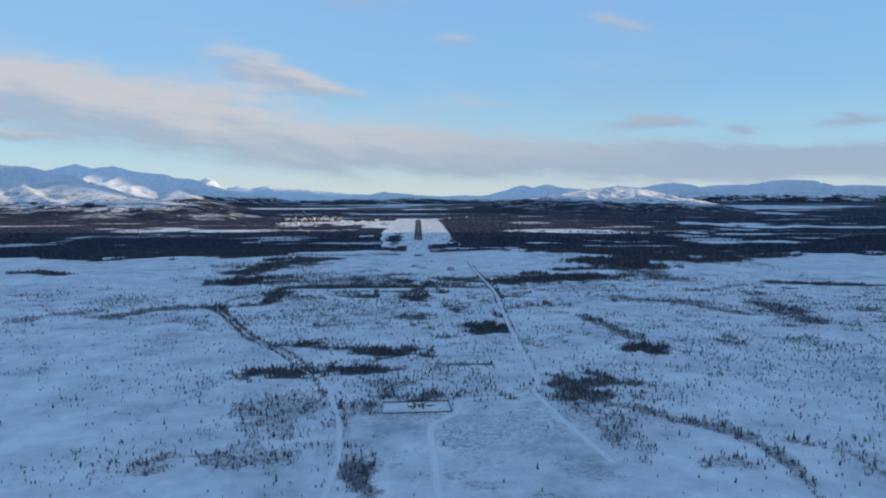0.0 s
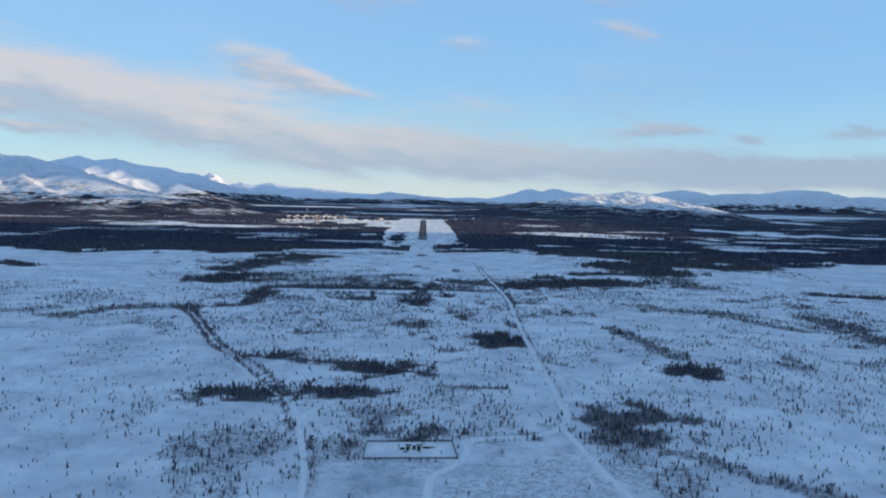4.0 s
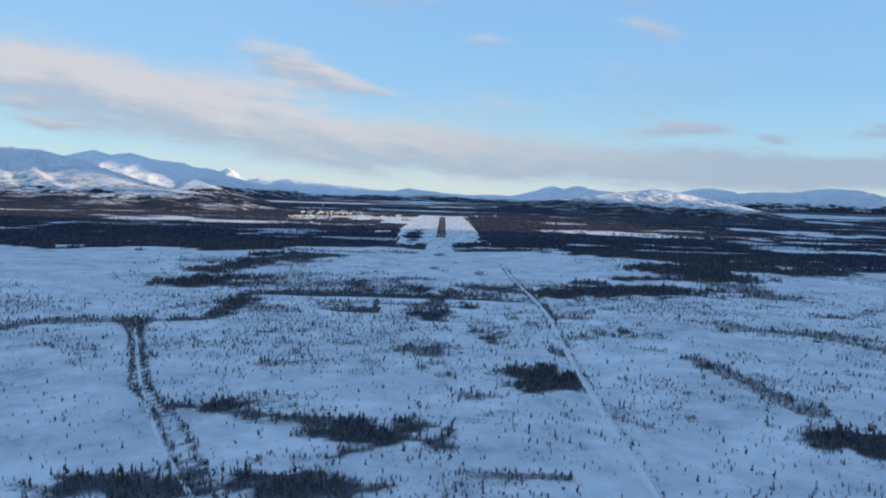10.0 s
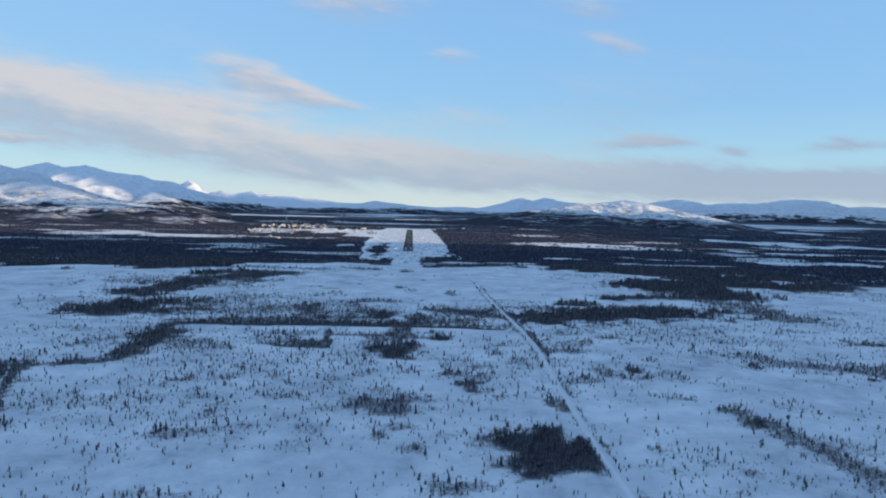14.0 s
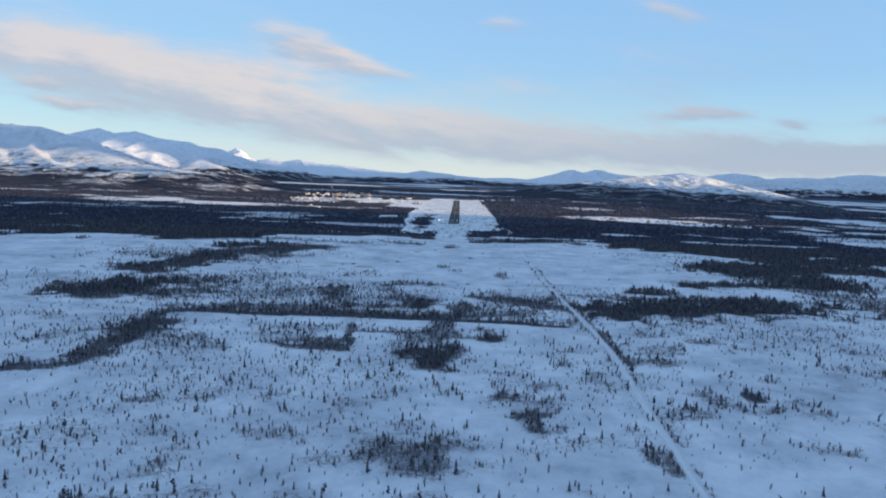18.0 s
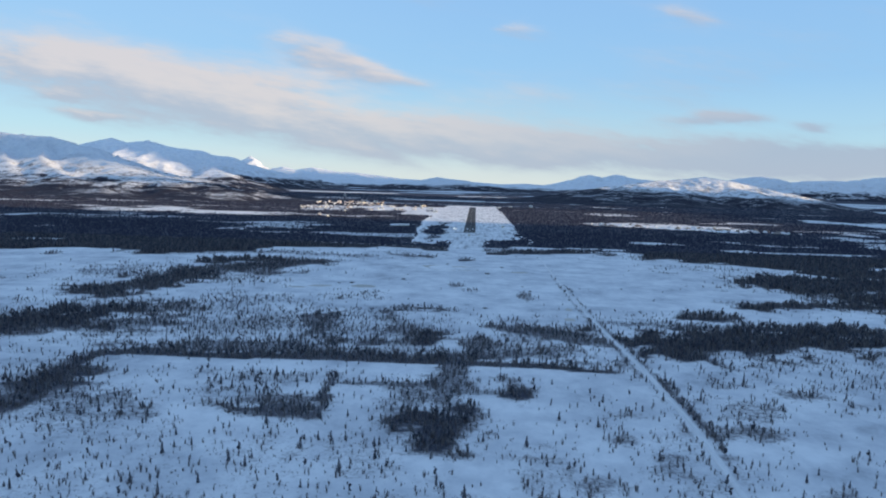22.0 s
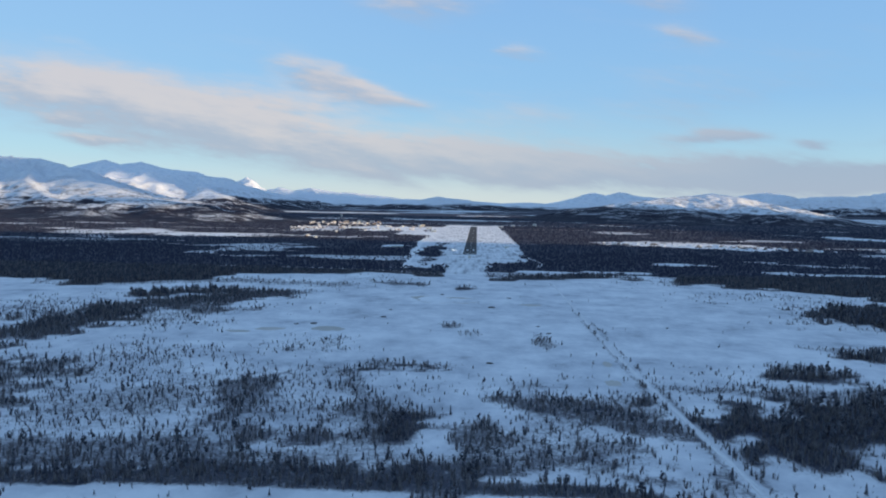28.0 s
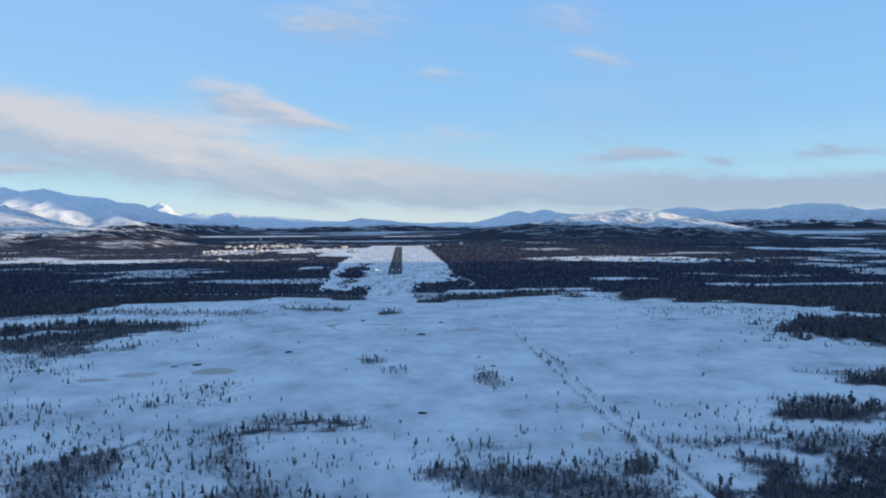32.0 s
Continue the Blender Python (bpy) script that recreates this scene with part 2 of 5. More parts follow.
bump(N, L, b, fmath(N, L, "MULTIPLY_ADD", n1, 0.25, n2), 0.5, 1.2)

# packed and ploughed snow
M_ROAD, N, L, b = material("packed_snow", 0.6)
r1 = noise_of(N, L, 0.6, 5.0, 0.6)
r2 = noise_of(N, L, 1.0, 3.0, 0.5, stretch=(1.6, 0.06, 1.0))
L.new(ramp(N, L, fmath(N, L, "MULTIPLY_ADD", r1, 0.4, fmath(N, L, "MULTIPLY", r2, 0.6)), (0.3, (0.66, 0.68, 0.71)), (0.6, (0.86, 0.865, 0.88))), b.inputs["Base Color"])
bump(N, L, b, r2, 0.4, 0.3)

M_STRIP, N, L, b = material("airfield_snow", 0.6)
r1 = noise_of(N, L, 0.05, 5.0, 0.6)
r2 = noise_of(N, L, 0.3, 4.0, 0.6, stretch=(1.0, 0.06, 1.0))
L.new(ramp(N, L, fmath(N, L, "MULTIPLY_ADD", r1, 0.5, fmath(N, L, "MULTIPLY", r2, 0.5)), (0.40, (0.30, 0.31, 0.34)), (0.48, (0.64, 0.66, 0.69)), (0.60, (0.84, 0.85, 0.87))), b.inputs["Base Color"])

M_ASPHALT, N, L, b = material("runway_asphalt", 0.85)
r1 = noise_of(N, L, 0.4, 5.0, 0.6, stretch=(1.0, 0.05, 1.0))
r2 = noise_of(N, L, 0.03, 3.0, 0.6)
f = fmath(N, L, "MULTIPLY_ADD", r1, 0.6, fmath(N, L, "MULTIPLY", r2, 0.5))
L.new(ramp(N, L, f, (0.3, (0.045, 0.046, 0.05)), (0.6, (0.075, 0.075, 0.08)), (0.8, (0.30, 0.31, 0.33))), b.inputs["Base Color"])

M_SAND = plain("wind_bared_sedge", (0.46, 0.43, 0.39), (0.64, 0.61, 0.57), 0.5)
M_NEEDLE = plain("spruce_needles", (0.052, 0.056, 0.075), (0.120, 0.122, 0.142), 1.2, 0.85, island=True)
M_TWIG = plain("bare_birch_twigs", (0.105, 0.098, 0.108), (0.27, 0.25, 0.258), 1.2, 0.85, island=True)
M_BARK = plain("spruce_bark", (0.05, 0.04, 0.03), (0.13, 0.10, 0.08), 3.0, 0.9)
# crown colour raised and blued to carry the haze of distance
M_WOODS = plain("hazed_far_crowns", (0.035, 0.040, 0.064), (0.050, 0.054, 0.082), 0.5, 0.9, island=True)

# mountains: snow above, thin birch and spruce on the lower slopes, rock on ribs
def mountain_material(name, tree_line, spread, gaps_, white=1.0, scrub=0.5, lean=(0.0, 0.0)):
    """lean: the tree line falls by lean[1] for each unit east of lean[0]."""
    mat, N, L, b = material(name, 0.8)
    sp = N.new("ShaderNodeSeparateXYZ")
    L.new(N.new("ShaderNodeNewGeometry").outputs["Position"], sp.inputs[0])
    m1 = noise_of(N, L, 0.015, 7.0, 0.66, stretch=(0.8, 0.8, 1.0))
    m2 = noise_of(N, L, 0.05, 6.0, 0.65)
    m3 = noise_of(N, L, 0.0035, 4.0, 0.5)
    streak = noise_of(N, L, 0.017, 8.0, 0.70, stretch=(0.42, 1.0, 2.2))
    snow_ = ramp(N, L, m2, (0.3, (0.64 * white, 0.68 * white, 0.74 * white)), (0.6, (0.84 * white, 0.86 * white, 0.89 * white)))
    v_ = fmath(N, L, "MULTIPLY_ADD", m1, 2.2, fmath(N, L, "MULTIPLY_ADD", m3, 1.6, fmath(N, L, "MULTIPLY_ADD", m2, 0.8, -2.3)))
    line_ = fmath(N, L, "MULTIPLY_ADD", v_, spread, tree_line)
    if lean[1]:
        line_ = fmath(N, L, "MULTIPLY_ADD", fmath(N, L, "SUBTRACT", sp.outputs[0], lean[0]), -lean[1], line_)
    above = fmath(N, L, "SUBTRACT", line_, sp.outputs[2])
    wood = smooth(N, L, above, -9.0, 5.0)
    open_ = smooth(N, L, fmath(N, L, "MULTIPLY_ADD", streak, 0.75, fmath(N, L, "MULTIPLY", m2, 0.25)), 0.515, 0.565)
    wood = fmath(N, L, "MULTIPLY", wood, fmath(N, L, "SUBTRACT", 1.0, fmath(N, L, "MULTIPLY", open_, fmath(N, L, "MULTIPLY", fmath(N, L, "SUBTRACT", 1.0, smooth(N, L, above, 22.0, 52.0)), gaps_))))
    thin = fmath(N, L, "MULTIPLY", smooth(N, L, above, -110.0, 10.0), smooth(N, L, fmath(N, L, "MULTIPLY_ADD", streak, 0.4, fmath(N, L, "MULTIPLY", m2, 0.6)), 0.46, 0.58))
    wood = fmath(N, L, "MAXIMUM", wood, fmath(N, L, "MULTIPLY", thin, scrub))
    rock = smooth(N, L, m2, 0.58, 0.70)
    c = mixc(N, L, fmath(N, L, "MULTIPLY", rock, 0.28), snow_, (0.24, 0.24, 0.26))
    # slope woods lifted and blued in colour, imitating hazy air
    c = mixc(N, L, fmath(N, L, "MULTIPLY", wood, 0.995), c, ramp(N, L, m2, (0.3, (0.019, 0.021, 0.036)), (0.7, (0.044, 0.042, 0.058))))
    L.new(c, b.inputs["Base Color"])
    bump(N, L, b, fmath(N, L, "MULTIPLY_ADD", m2, 0.35, m1), 0.6, 10.0)
    return mat


# a white factor above 1 pales distant snow in place of haze
M_MOUNT_WEST = mountain_material("mountain_snow", 44.0, 64.0, 0.85, 0.95, 0.8)
M_MOUNT_TWIN = mountain_material("high_mountain_snow", 66.0, 34.0, 0.8, 1.05, 0.4)
M_MOUNT_FAR = mountain_material("far_mountain_snow", 68.0, 40.0, 0.65, 1.05, 0.35)
M_MOUNT_CONE = mountain_material("cone_snow", 54.0, 18.0, 0.5, 1.0, 0.2)
M_MOUNT_HILL = mountain_material("hill_snow", 46.0, 22.0, 0.5, 1.0, 0.75, lean=(900.0, 0.03))
M_MOUNT_NORTH = mountain_material("valley_head_snow", 48.0, 16.0, 0.6, 1.05, 0.15)

M_WALL_W = plain("sunlit_panel_wall", (0.70, 0.66, 0.58), (0.86, 0.83, 0.76), 0.3)
M_WALL_R = plain("brick_house_wall", (0.34, 0.24, 0.18), (0.50, 0.40, 0.30), 0.3)
M_ROOF = plain("snowy_roof", (0.62, 0.64, 0.68), (0.84, 0.85, 0.87), 0.3)
M_GLASS, N, L, b = material("window_glass", 0.12)
b.inputs["Specular IOR Level"].default_value = 0.5
b.inputs["Base Color"].default_value = (0.03, 0.035, 0.045, 1)
M_DARK = plain("weathered_dark_wood", (0.035, 0.032, 0.03), (0.10, 0.09, 0.08), 1.5)
M_RUST = plain("rusty_steel", (0.06, 0.045, 0.04), (0.16, 0.11, 0.08), 1.5)
M_WHITE = plain("white_marking_paint", (0.66, 0.66, 0.66), (0.8, 0.8, 0.8), 0.6)
M_LAMP, N, L, b = material("landing_lamp_glow", 0.3)
b.inputs["Emission Color"].default_value, b.inputs["Emission Strength"].default_value = (1.0, 0.9, 0.7, 1), 6.0


# ---- building blocks ----
def mesh_of(name, verts, faces, mat, smooth_faces=False):
    me = bpy.data.meshes.new(name)
    me.from_pydata(verts, [], faces)
    me.materials.append(mat)
    if smooth_faces:
        me.polygons.foreach_set("use_smooth", [True] * len(me.polygons))
    me.update()
    return me


def fast_mesh(name, V, F, mat, smooth_faces=False):
    """A mesh from arrays of vertices and equal-sided faces."""
    me = bpy.data.meshes.new(name)
    V, F = np.ascontiguousarray(V, np.float32), np.ascontiguousarray(F, np.int32)
    k = F.shape[1]
    me.vertices.add(len(V))
    me.vertices.foreach_set("co", V.ravel())
    me.loops.add(F.size)
    me.loops.foreach_set("vertex_index", F.ravel())
    me.polygons.add(len(F))
    me.polygons.foreach_set("loop_start", np.arange(0, F.size, k, dtype=np.int32))
    me.polygons.foreach_set("loop_total", np.full(len(F), k, np.int32))
    me.materials.append(mat)
    if smooth_faces:
        me.polygons.foreach_set("use_smooth", np.ones(len(F), bool))
    me.update(calc_edges=True)
    me.validate()
    return me


def part(name, bm, mat, parent, label=""):
    me = bpy.data.meshes.new(name)
    bm.to_mesh(me)
    bm.free()
    me.materials.append(mat)
    ob = new(name, me)
    ob.parent = parent
    return tagged(ob, label)


def box(bm, x0, x1, y0, y1, z0, z1, bevel=0.0):
    got = bmesh.ops.create_cube(bm, size=1.0, matrix=Matrix.LocRotScale(((x0 + x1) / 2, (y0 + y1) / 2, (z0 + z1) / 2), None, (x1 - x0, y1 - y0, z1 - z0)))
    if bevel:
        edges = list({e for vert in got["verts"] for e in vert.link_edges})
        bmesh.ops.bevel(bm, geom=edges, offset=bevel, segments=1, affect="EDGES")
    return bm


def boxed(*dims, bevel=0.0):
    return box(bmesh.new(), *dims, bevel=bevel)


def rod(bm, x, y, z0, z1, r, sides=6, r2=None):
    bmesh.ops.create_cone(bm, cap_ends=True, segments=sides, radius1=r, radius2=r if r2 is None else r2, depth=z1 - z0, matrix=Matrix.Translation((x, y, (z0 + z1) / 2)))
    return bm


# ---- noise and the lie of the land ----
TABLE = np.random.RandomState(7).rand(256, 256)


def vnoise(x, y, size, seed=0):
    """Smooth value noise from 0 to 1, with features of that size in metres."""
    x, y = np.asarray(x) / size + 17.3 * seed, np.asarray(y) / size - 9.1 * seed
    ix, iy = np.floor(x).astype(int), np.floor(y).astype(int)
    fx, fy = x - ix, y - iy
    fx, fy = fx * fx * (3 - 2 * fx), fy * fy * (3 - 2 * fy)
    g = lambda a, c_: TABLE[a % 256, c_ % 256]
    return (g(ix, iy) * (1 - fx) + g(ix + 1, iy) * fx) * (1 - fy) + (g(ix, iy + 1) * (1 - fx) + g(ix + 1, iy + 1) * fx) * fy


def fbm(x, y, size, octaves=4, seed=0):
    total_, amp, norm = 0.0, 1.0, 0.0
    for k in range(octaves):
        total_, norm = total_ + amp * vnoise(x, y, size / 2**k, seed + k), norm + amp
        amp *= 0.5
    return total_ / norm


def step(x, lo, hi_):
    s = np.clip((x - lo) / (hi_ - lo), 0, 1)
    return s * s * (3 - 2 * s)


def height(x, y):
    """Height of the ground: almost level bog, rising a little far up the valley."""
    x, y = np.asarray(x, float), np.asarray(y, float)
    calm = step(y, 1020, 1100) * (1 - step(np.abs(x), 60, 110))
    rise = 42.0 * np.clip((y - 2300) / 2600, 0, None) ** 1.6
    return (fbm(x, y, 60, 3, 3) - 0.5) * 0.9 * (1 - calm) + rise


COVER = []


def patch(x, y, rx, ry, d):
    """A stand of scrub or trees: middle, half-axes, density."""
    COVER.append(("p", x, y, rx + 0.5, ry + 0.5, d))


def belt(line_, hw, d):
    """A strip of scrub along a line: half width, density."""
    COVER.append(("b", line_, hw * 1.1 + 0.5, d))


patch(-25.8, 219.8, 2.9, 6.8, 0.50)
patch(-17.2, 204.2, 4.8, 19.4, 0.75)
patch(-83.4, 208.7, 11.6, 3.9, 0.35)
patch(-73.8, 208.8, 6.8, 7.7, 0.55)
patch(-61.4, 218.6, 7.7, 1.9, 0.60)
patch(-53.8, 257.2, 6.8, 19.4, 0.42)
patch(-58.5, 320, 17.5, 8.5, 0.85)
patch(-30, 327, 16.5, 7.5, 0.88)
patch(-60.1, 380.5, 11.7, 7.8, 0.90)
patch(-39.7, 368.6, 10.8, 2.9, 0.60)
patch(-12.5, 361.9, 15.7, 14.7, 0.90)
patch(-16.2, 298.2, 11.7, 6.8, 0.60)
patch(10.9, 288.4, 19.5, 6.8, 0.35)
patch(-42.2, 265.2, 9.7, 6.8, 0.30)
patch(-22, 268.3, 6.8, 14.6, 0.35)
patch(23.5, 334.4, 8.8, 2, 0.70)
patch(69.2, 300.7, 18.6, 13.7, 0.80)
patch(113.6, 366.8, 12.8, 10.8, 1.00)
patch(85.3, 206.9, 11.7, 5.8, 0.50)
patch(128.2, 208.4, 5.8, 17.5, 0.40)
patch(166.6, 352.2, 55.9, 32.4, 0.22)
patch(132.7, 310, 10.8, 2, 0.50)
patch(166.8, 270.8, 6.8, 2, 0.50)
patch(-211.5, 546.6, 29.3, 28.4, 0.40)
patch(25.3, 225.1, 18.4, 21.3, 0.34)
patch(-5.6, 232.7, 12.6, 13.6, 0.28)
patch(-89.3, 257.7, 24.2, 30, 0.06)
patch(64.9, 207.7, 1.9, 1.9, 0.50)
belt([(58.4, 282.8), (58.4, 253.2), (57.2, 223.4)], 9.9, .45)
belt([(60.3, 282.8), (72.9, 266.1), (80.7, 255.3), (91.3, 241.5), (100, 231.6), (104.8, 217.9), (104.8, 201.2), (100, 179.5)], 1.8, .62)
belt([(102.6, 465.1), (110.3, 424.1), (115.9, 394)], 4.9, .65)
belt([(147.9, 555.4), (184.5, 521.8), (206.2, 479.6), (214.9, 467.6)], 4.8, .6)
belt([(242.3, 516.5), (240.1, 444.9)], 9.7, .7)
belt([(115.5, 225.8), (127.1, 214.1), (127, 195.6)], 1.2, .6)
belt([(-244.7, 462.2), (-233.1, 488.9), (-211.8, 499.2)], 7.4, .5)
belt([(-195.1, 474.6), (-175.4, 509.5), (-159.9, 507.9), (-138.6, 519.4)], 8.3, .65)
patch(36.4, 427.3, 10.8, 15.7, 1.00)
patch(49.1, 421.5, 2.9, 15.7, 0.90)
patch(-2.8, 471.5, 10.5, 13, 0.74)
patch(25.4, 503, 8, 13, 0.80)
patch(-17.7, 527.4, 13.8, 8.9, 0.40)
patch(-93.1, 570.2, 14.7, 8.8, 0.60)
patch(-94.5, 468.4, 21.6, 10.8, 0.40)
patch(-65.5, 508.8, 27.5, 15.7, 0.30)
patch(-43.8, 437.4, 8.8, 7.8, 0.35)
patch(-38.1, 477.3, 6.9, 3.9, 0.50)
patch(78.2, 580, 7.9, 6.9, 0.50)
patch(135.2, 604.6, 33.7, 47.6, 0.15)
patch(165.7, 528.7, 11.9, 14.9, 0.35)
patch(177.4, 512.6, 6.9, 3, 0.80)
patch(105.5, 454.1, 3.9, 3.9, 0.95)
patch(85.6, 416.9, 14.7, 13.8, 0.30)
patch(51.2, 470.4, 3, 8.9, 0.70)
patch(89.9, 524, 3, 4.9, 0.90)
belt([(-140.5, 509.3), (-125, 518.6), (-107.4, 529.9), (-108.7, 575.9), (-105.1, 619), (-42.4, 622.3), (14.8, 630.3)], 4.7, .8)
belt([(-134.9, 557.3), (-121.4, 582.6), (-113.8, 611.9)], 3.4, .5)
belt([(103.4, 441.1), (110.3, 425.1), (114.2, 415.2), (116, 402.2)], 1.8, .7)
belt([(54, 398.6), (55.9, 380.6), (62.7, 371.6)], 2.1, .5)
belt([(63.3, 607), (61.2, 544.6)], 1.2, .8)
patch(-13, 656, 9.9, 12.8, 0.70)
patch(36.6, 670.1, 22.8, 11.9, 0.50)
patch(22.7, 653.7, 21.8, 5.9, 0.45)
patch(-2, 559.7, 8.9, 15.8, 0.90)
patch(19.7, 589.1, 4.9, 5.9, 0.90)
patch(-44.2, 566, 12.8, 4.9, 0.80)
patch(-83.3, 557.4, 10.8, 2, 0.60)
patch(-34.4, 543.2, 4.9, 5.9, 0.30)
patch(-19.6, 541.4, 6.9, 5.9, 0.30)
patch(113.1, 729.9, 9.9, 8, 0.70)
patch(123.4, 639.6, 12.9, 13.9, 0.30)
patch(76.2, 578, 10.9, 6.9, 0.35)
patch(32.9, 775.1, 2, 10.9, 0.60)
patch(-54.6, 746.3, 12.9, 4, 0.35)
belt([(-155, 652.1), (-142.4, 664.5), (-119, 669)], 14.8, .7)
belt([(-137.8, 689.8), (-115.3, 699.3)], 5.4, .6)
belt([(-103.4, 671.4), (-78, 675.9), (-48.5, 669.5)], 7.3, .5)
belt([(-109.7, 580.9), (-110.8, 596.8), (-108.9, 614), (-99.2, 618.2), (-49.3, 624.2), (-6, 626)], 7.2, .85)
belt([(-94.5, 650.4), (-57.3, 653.2), (-7, 652.1)], 4.8, .4)
belt([(0.9, 622), (26.6, 621.5), (49.5, 615.8)], 2.4, .85)
belt([(-0.1, 625), (-1, 571.7)], 4.8, .7)
belt([(-30.5, 564.3), (-33.5, 585.3), (-34.5, 601.3)], 1.2, .8)
belt([(-32.5, 592.3), (-6.9, 593.7)], 1.2, .7)
belt([(186, 873.7), (195.8, 852.5), (249.4, 852.5)], 14.8, .9)
belt([(62.4, 608), (61.3, 582.8), (60.2, 562.6)], 1.2, .85)
belt([(60.2, 562.6), (67.2, 558.7)], 1.2, .6)
belt([(-175.3, 743.4), (-164.9, 786.2), (-161.5, 839.2), (-132.3, 878.1), (-111.7, 901.5)], 18.0, .8)
belt([(-24.9, 719.5), (-6.1, 717.9)], 1.2, .7)
patch(-47.7, 759.7, 5.9, 11.9, 0.40)
patch(-59.6, 746.1, 5.9, 3, 0.50)
patch(-57.4, 684.4, 7.9, 5.9, 0.35)
patch(-3.8, 806, 4.5, 5, 0.55)
patch(4.1, 787.6, 5, 4, 0.40)
patch(-60, 772, 8, 3, 0.28)
patch(33.9, 769, 4, 6, 0.60)
patch(-99.5, 842.1, 6, 8.9, 0.60)
patch(-86.2, 949.1, 29.9, 16, 0.25)
patch(0.6, 951, 6, 7, 0.80)
patch(-28, 965.5, 5, 6, 0.65)
patch(-46, 969, 6, 5, 0.6)
patch(142, 909.5, 9, 6, 0.40)
patch(140.7, 758.3, 5, 7, 0.60)
patch(24.7, 679, 10.9, 5.9, 0.50)
patch(46.6, 674.3, 5.9, 3, 0.55)
patch(85.7, 698.5, 20.8, 2, 0.40)
patch(187.5, 937.5, 49.3, 21.1, 0.25)
belt([(-28.8, 717.4), (-20.9, 721.7), (-14, 727.9), (-1.1, 719.1)], 1.2, .9)
belt([(-169.8, 887.1), (-159.1, 904.9), (-125.7, 912.3)], 10.0, .9)
belt([(-148.8, 845.7), (-123.1, 836.2)], 9.4, .7)
belt([(-55.4, 982.7), (-28.3, 971.3)], 4.2, .7)
belt([(188, 872), (188.6, 855.4), (198.7, 839)], 14.3, .95)
belt([(100, 721.3), (111, 718.5), (120.1, 717.7)], 3.3, .8)
belt([(-31.8, 713.3), (-25.8, 689.1), (-20.9, 674)], 3.3, .6)
belt([(310.4, 641.4), (342.1, 627), (394.8, 619.1)], 7.5, .85)
belt([(192, 876), (212.4, 770.2), (231.7, 673.1)], 16.3, .6)
belt([(320, 906.7), (403.6, 820), (487.4, 764.4)], 50.5, .3)
belt([(-401.7, 752.6), (-385.5, 764), (-348, 739.1)], 8.0, .85)
belt([(90.8, 329.9), (114.2, 322.8), (141.6, 310)], 1.2, .4)
belt([(-213.6, 948.4), (-153.9, 972.5), (-84.3, 960.7)], 12.7, .5)
belt([(194, 874.8), (262.5, 882.2), (332.7, 857.5), (467.6, 935.9)], 20.9, .9)
belt([(156.8, 541.6), (183.8, 535.1), (207.1, 519.6)], 5.8, .55)
belt([(-70.8, 380.4), (-43.6, 374.6), (-18.3, 365.8), (3.1, 354.1)], 3.0, .8)
patch(-112.5, 714.5, 25.7, 30.6, 0.30)
patch(-73, 664.9, 35.5, 10.9, 0.38)
patch(-46.4, 630.3, 39.5, 9.9, 0.55)
patch(-16.9, 663, 12.8, 19.8, 0.50)
patch(32.7, 674.1, 19.8, 13.9, 0.50)
patch(20.7, 635.5, 24.7, 11.9, 0.42)
patch(-164.8, 774, 14.8, 18.8, 0.80)
patch(-61.5, 748.1, 19.8, 5.9, 0.30)
patch(-54.7, 763.6, 14.9, 9.9, 0.30)
patch(33.9, 773.1, 4, 7, 0.60)
patch(-16, 725.8, 13.9, 4, 0.60)
patch(111.1, 723.6, 11.9, 4, 0.60)
patch(143.7, 758.4, 9, 13, 0.60)
belt([(-77.7, 614.6), (-48.3, 618.2), (-7, 620.9), (23.7, 618.4)], 1.2, .6)
belt([(-31.8, 715.3), (-23.9, 687.1), (-18.9, 671.1)], 1.2, .6)
patch(-51.2, 595, 14.8, 5.9, 0.50)
patch(-24.5, 535.3, 12.8, 10.8, 0.28)
patch(-55.8, 528.9, 19.7, 20.6, 0.30)
patch(-84.9, 495.5, 19.6, 12.8, 0.28)
patch(-19.5, 477.5, 14.7, 14.7, 0.25)
patch(55.2, 538.5, 9.9, 18.7, 0.30)
patch(142.3, 609.8, 30.7, 31.7, 0.30)
patch(20.7, 530, 3.9, 13.8, 0.40)
patch(-40.3, 275.4, 10.9, 14.9, 0.40)
patch(-21.0, 271.8, 9.8, 10.9, 0.45)
patch(-60.1, 279.0, 7.0, 15.1, 0.32)
patch(-2.1, 276.4, 13.5, 4.5, 0.50)
patch(-14.1, 298.4, 9.8, 9.3, 0.42)
patch(9.7, 309.3, 8.0, 13.0, 0.40)
patch(26.4, 296.7, 8.3, 20.5, 0.36)
patch(63.4, 278.1, 16.6, 15.5, 0.42)
patch(-40.1, 249.7, 32.2, 19.0, 0.22)
patch(11.7, 265.2, 20.1, 25.0, 0.30)
patch(-112.8, 308.9, 29.9, 37.8, 0.15)
patch(-19.9, 321.3, 24.3, 20.9, 0.30)
patch(85.9, 293.6, 28.7, 43.5, 0.30)
patch(166.6, 324.2, 31.3, 62.9, 0.22)
patch(-86.7, 214.3, 20.2, 18.6, 0.28)
belt([(188, 866), (195.2, 856.5), (233.6, 844.4)], 13.0, 0.95)
belt([(102.4, 724.4), (112.7, 723.3), (125.3, 726.4)], 3.4, 0.90)
patch(107.3, 699.5, 38.7, 9.9, 0.61)
patch(72.0, 665.8, 7.6, 20.2, 1.00)
patch(102.2, 673.5, 24.9, 17.4, 0.92)
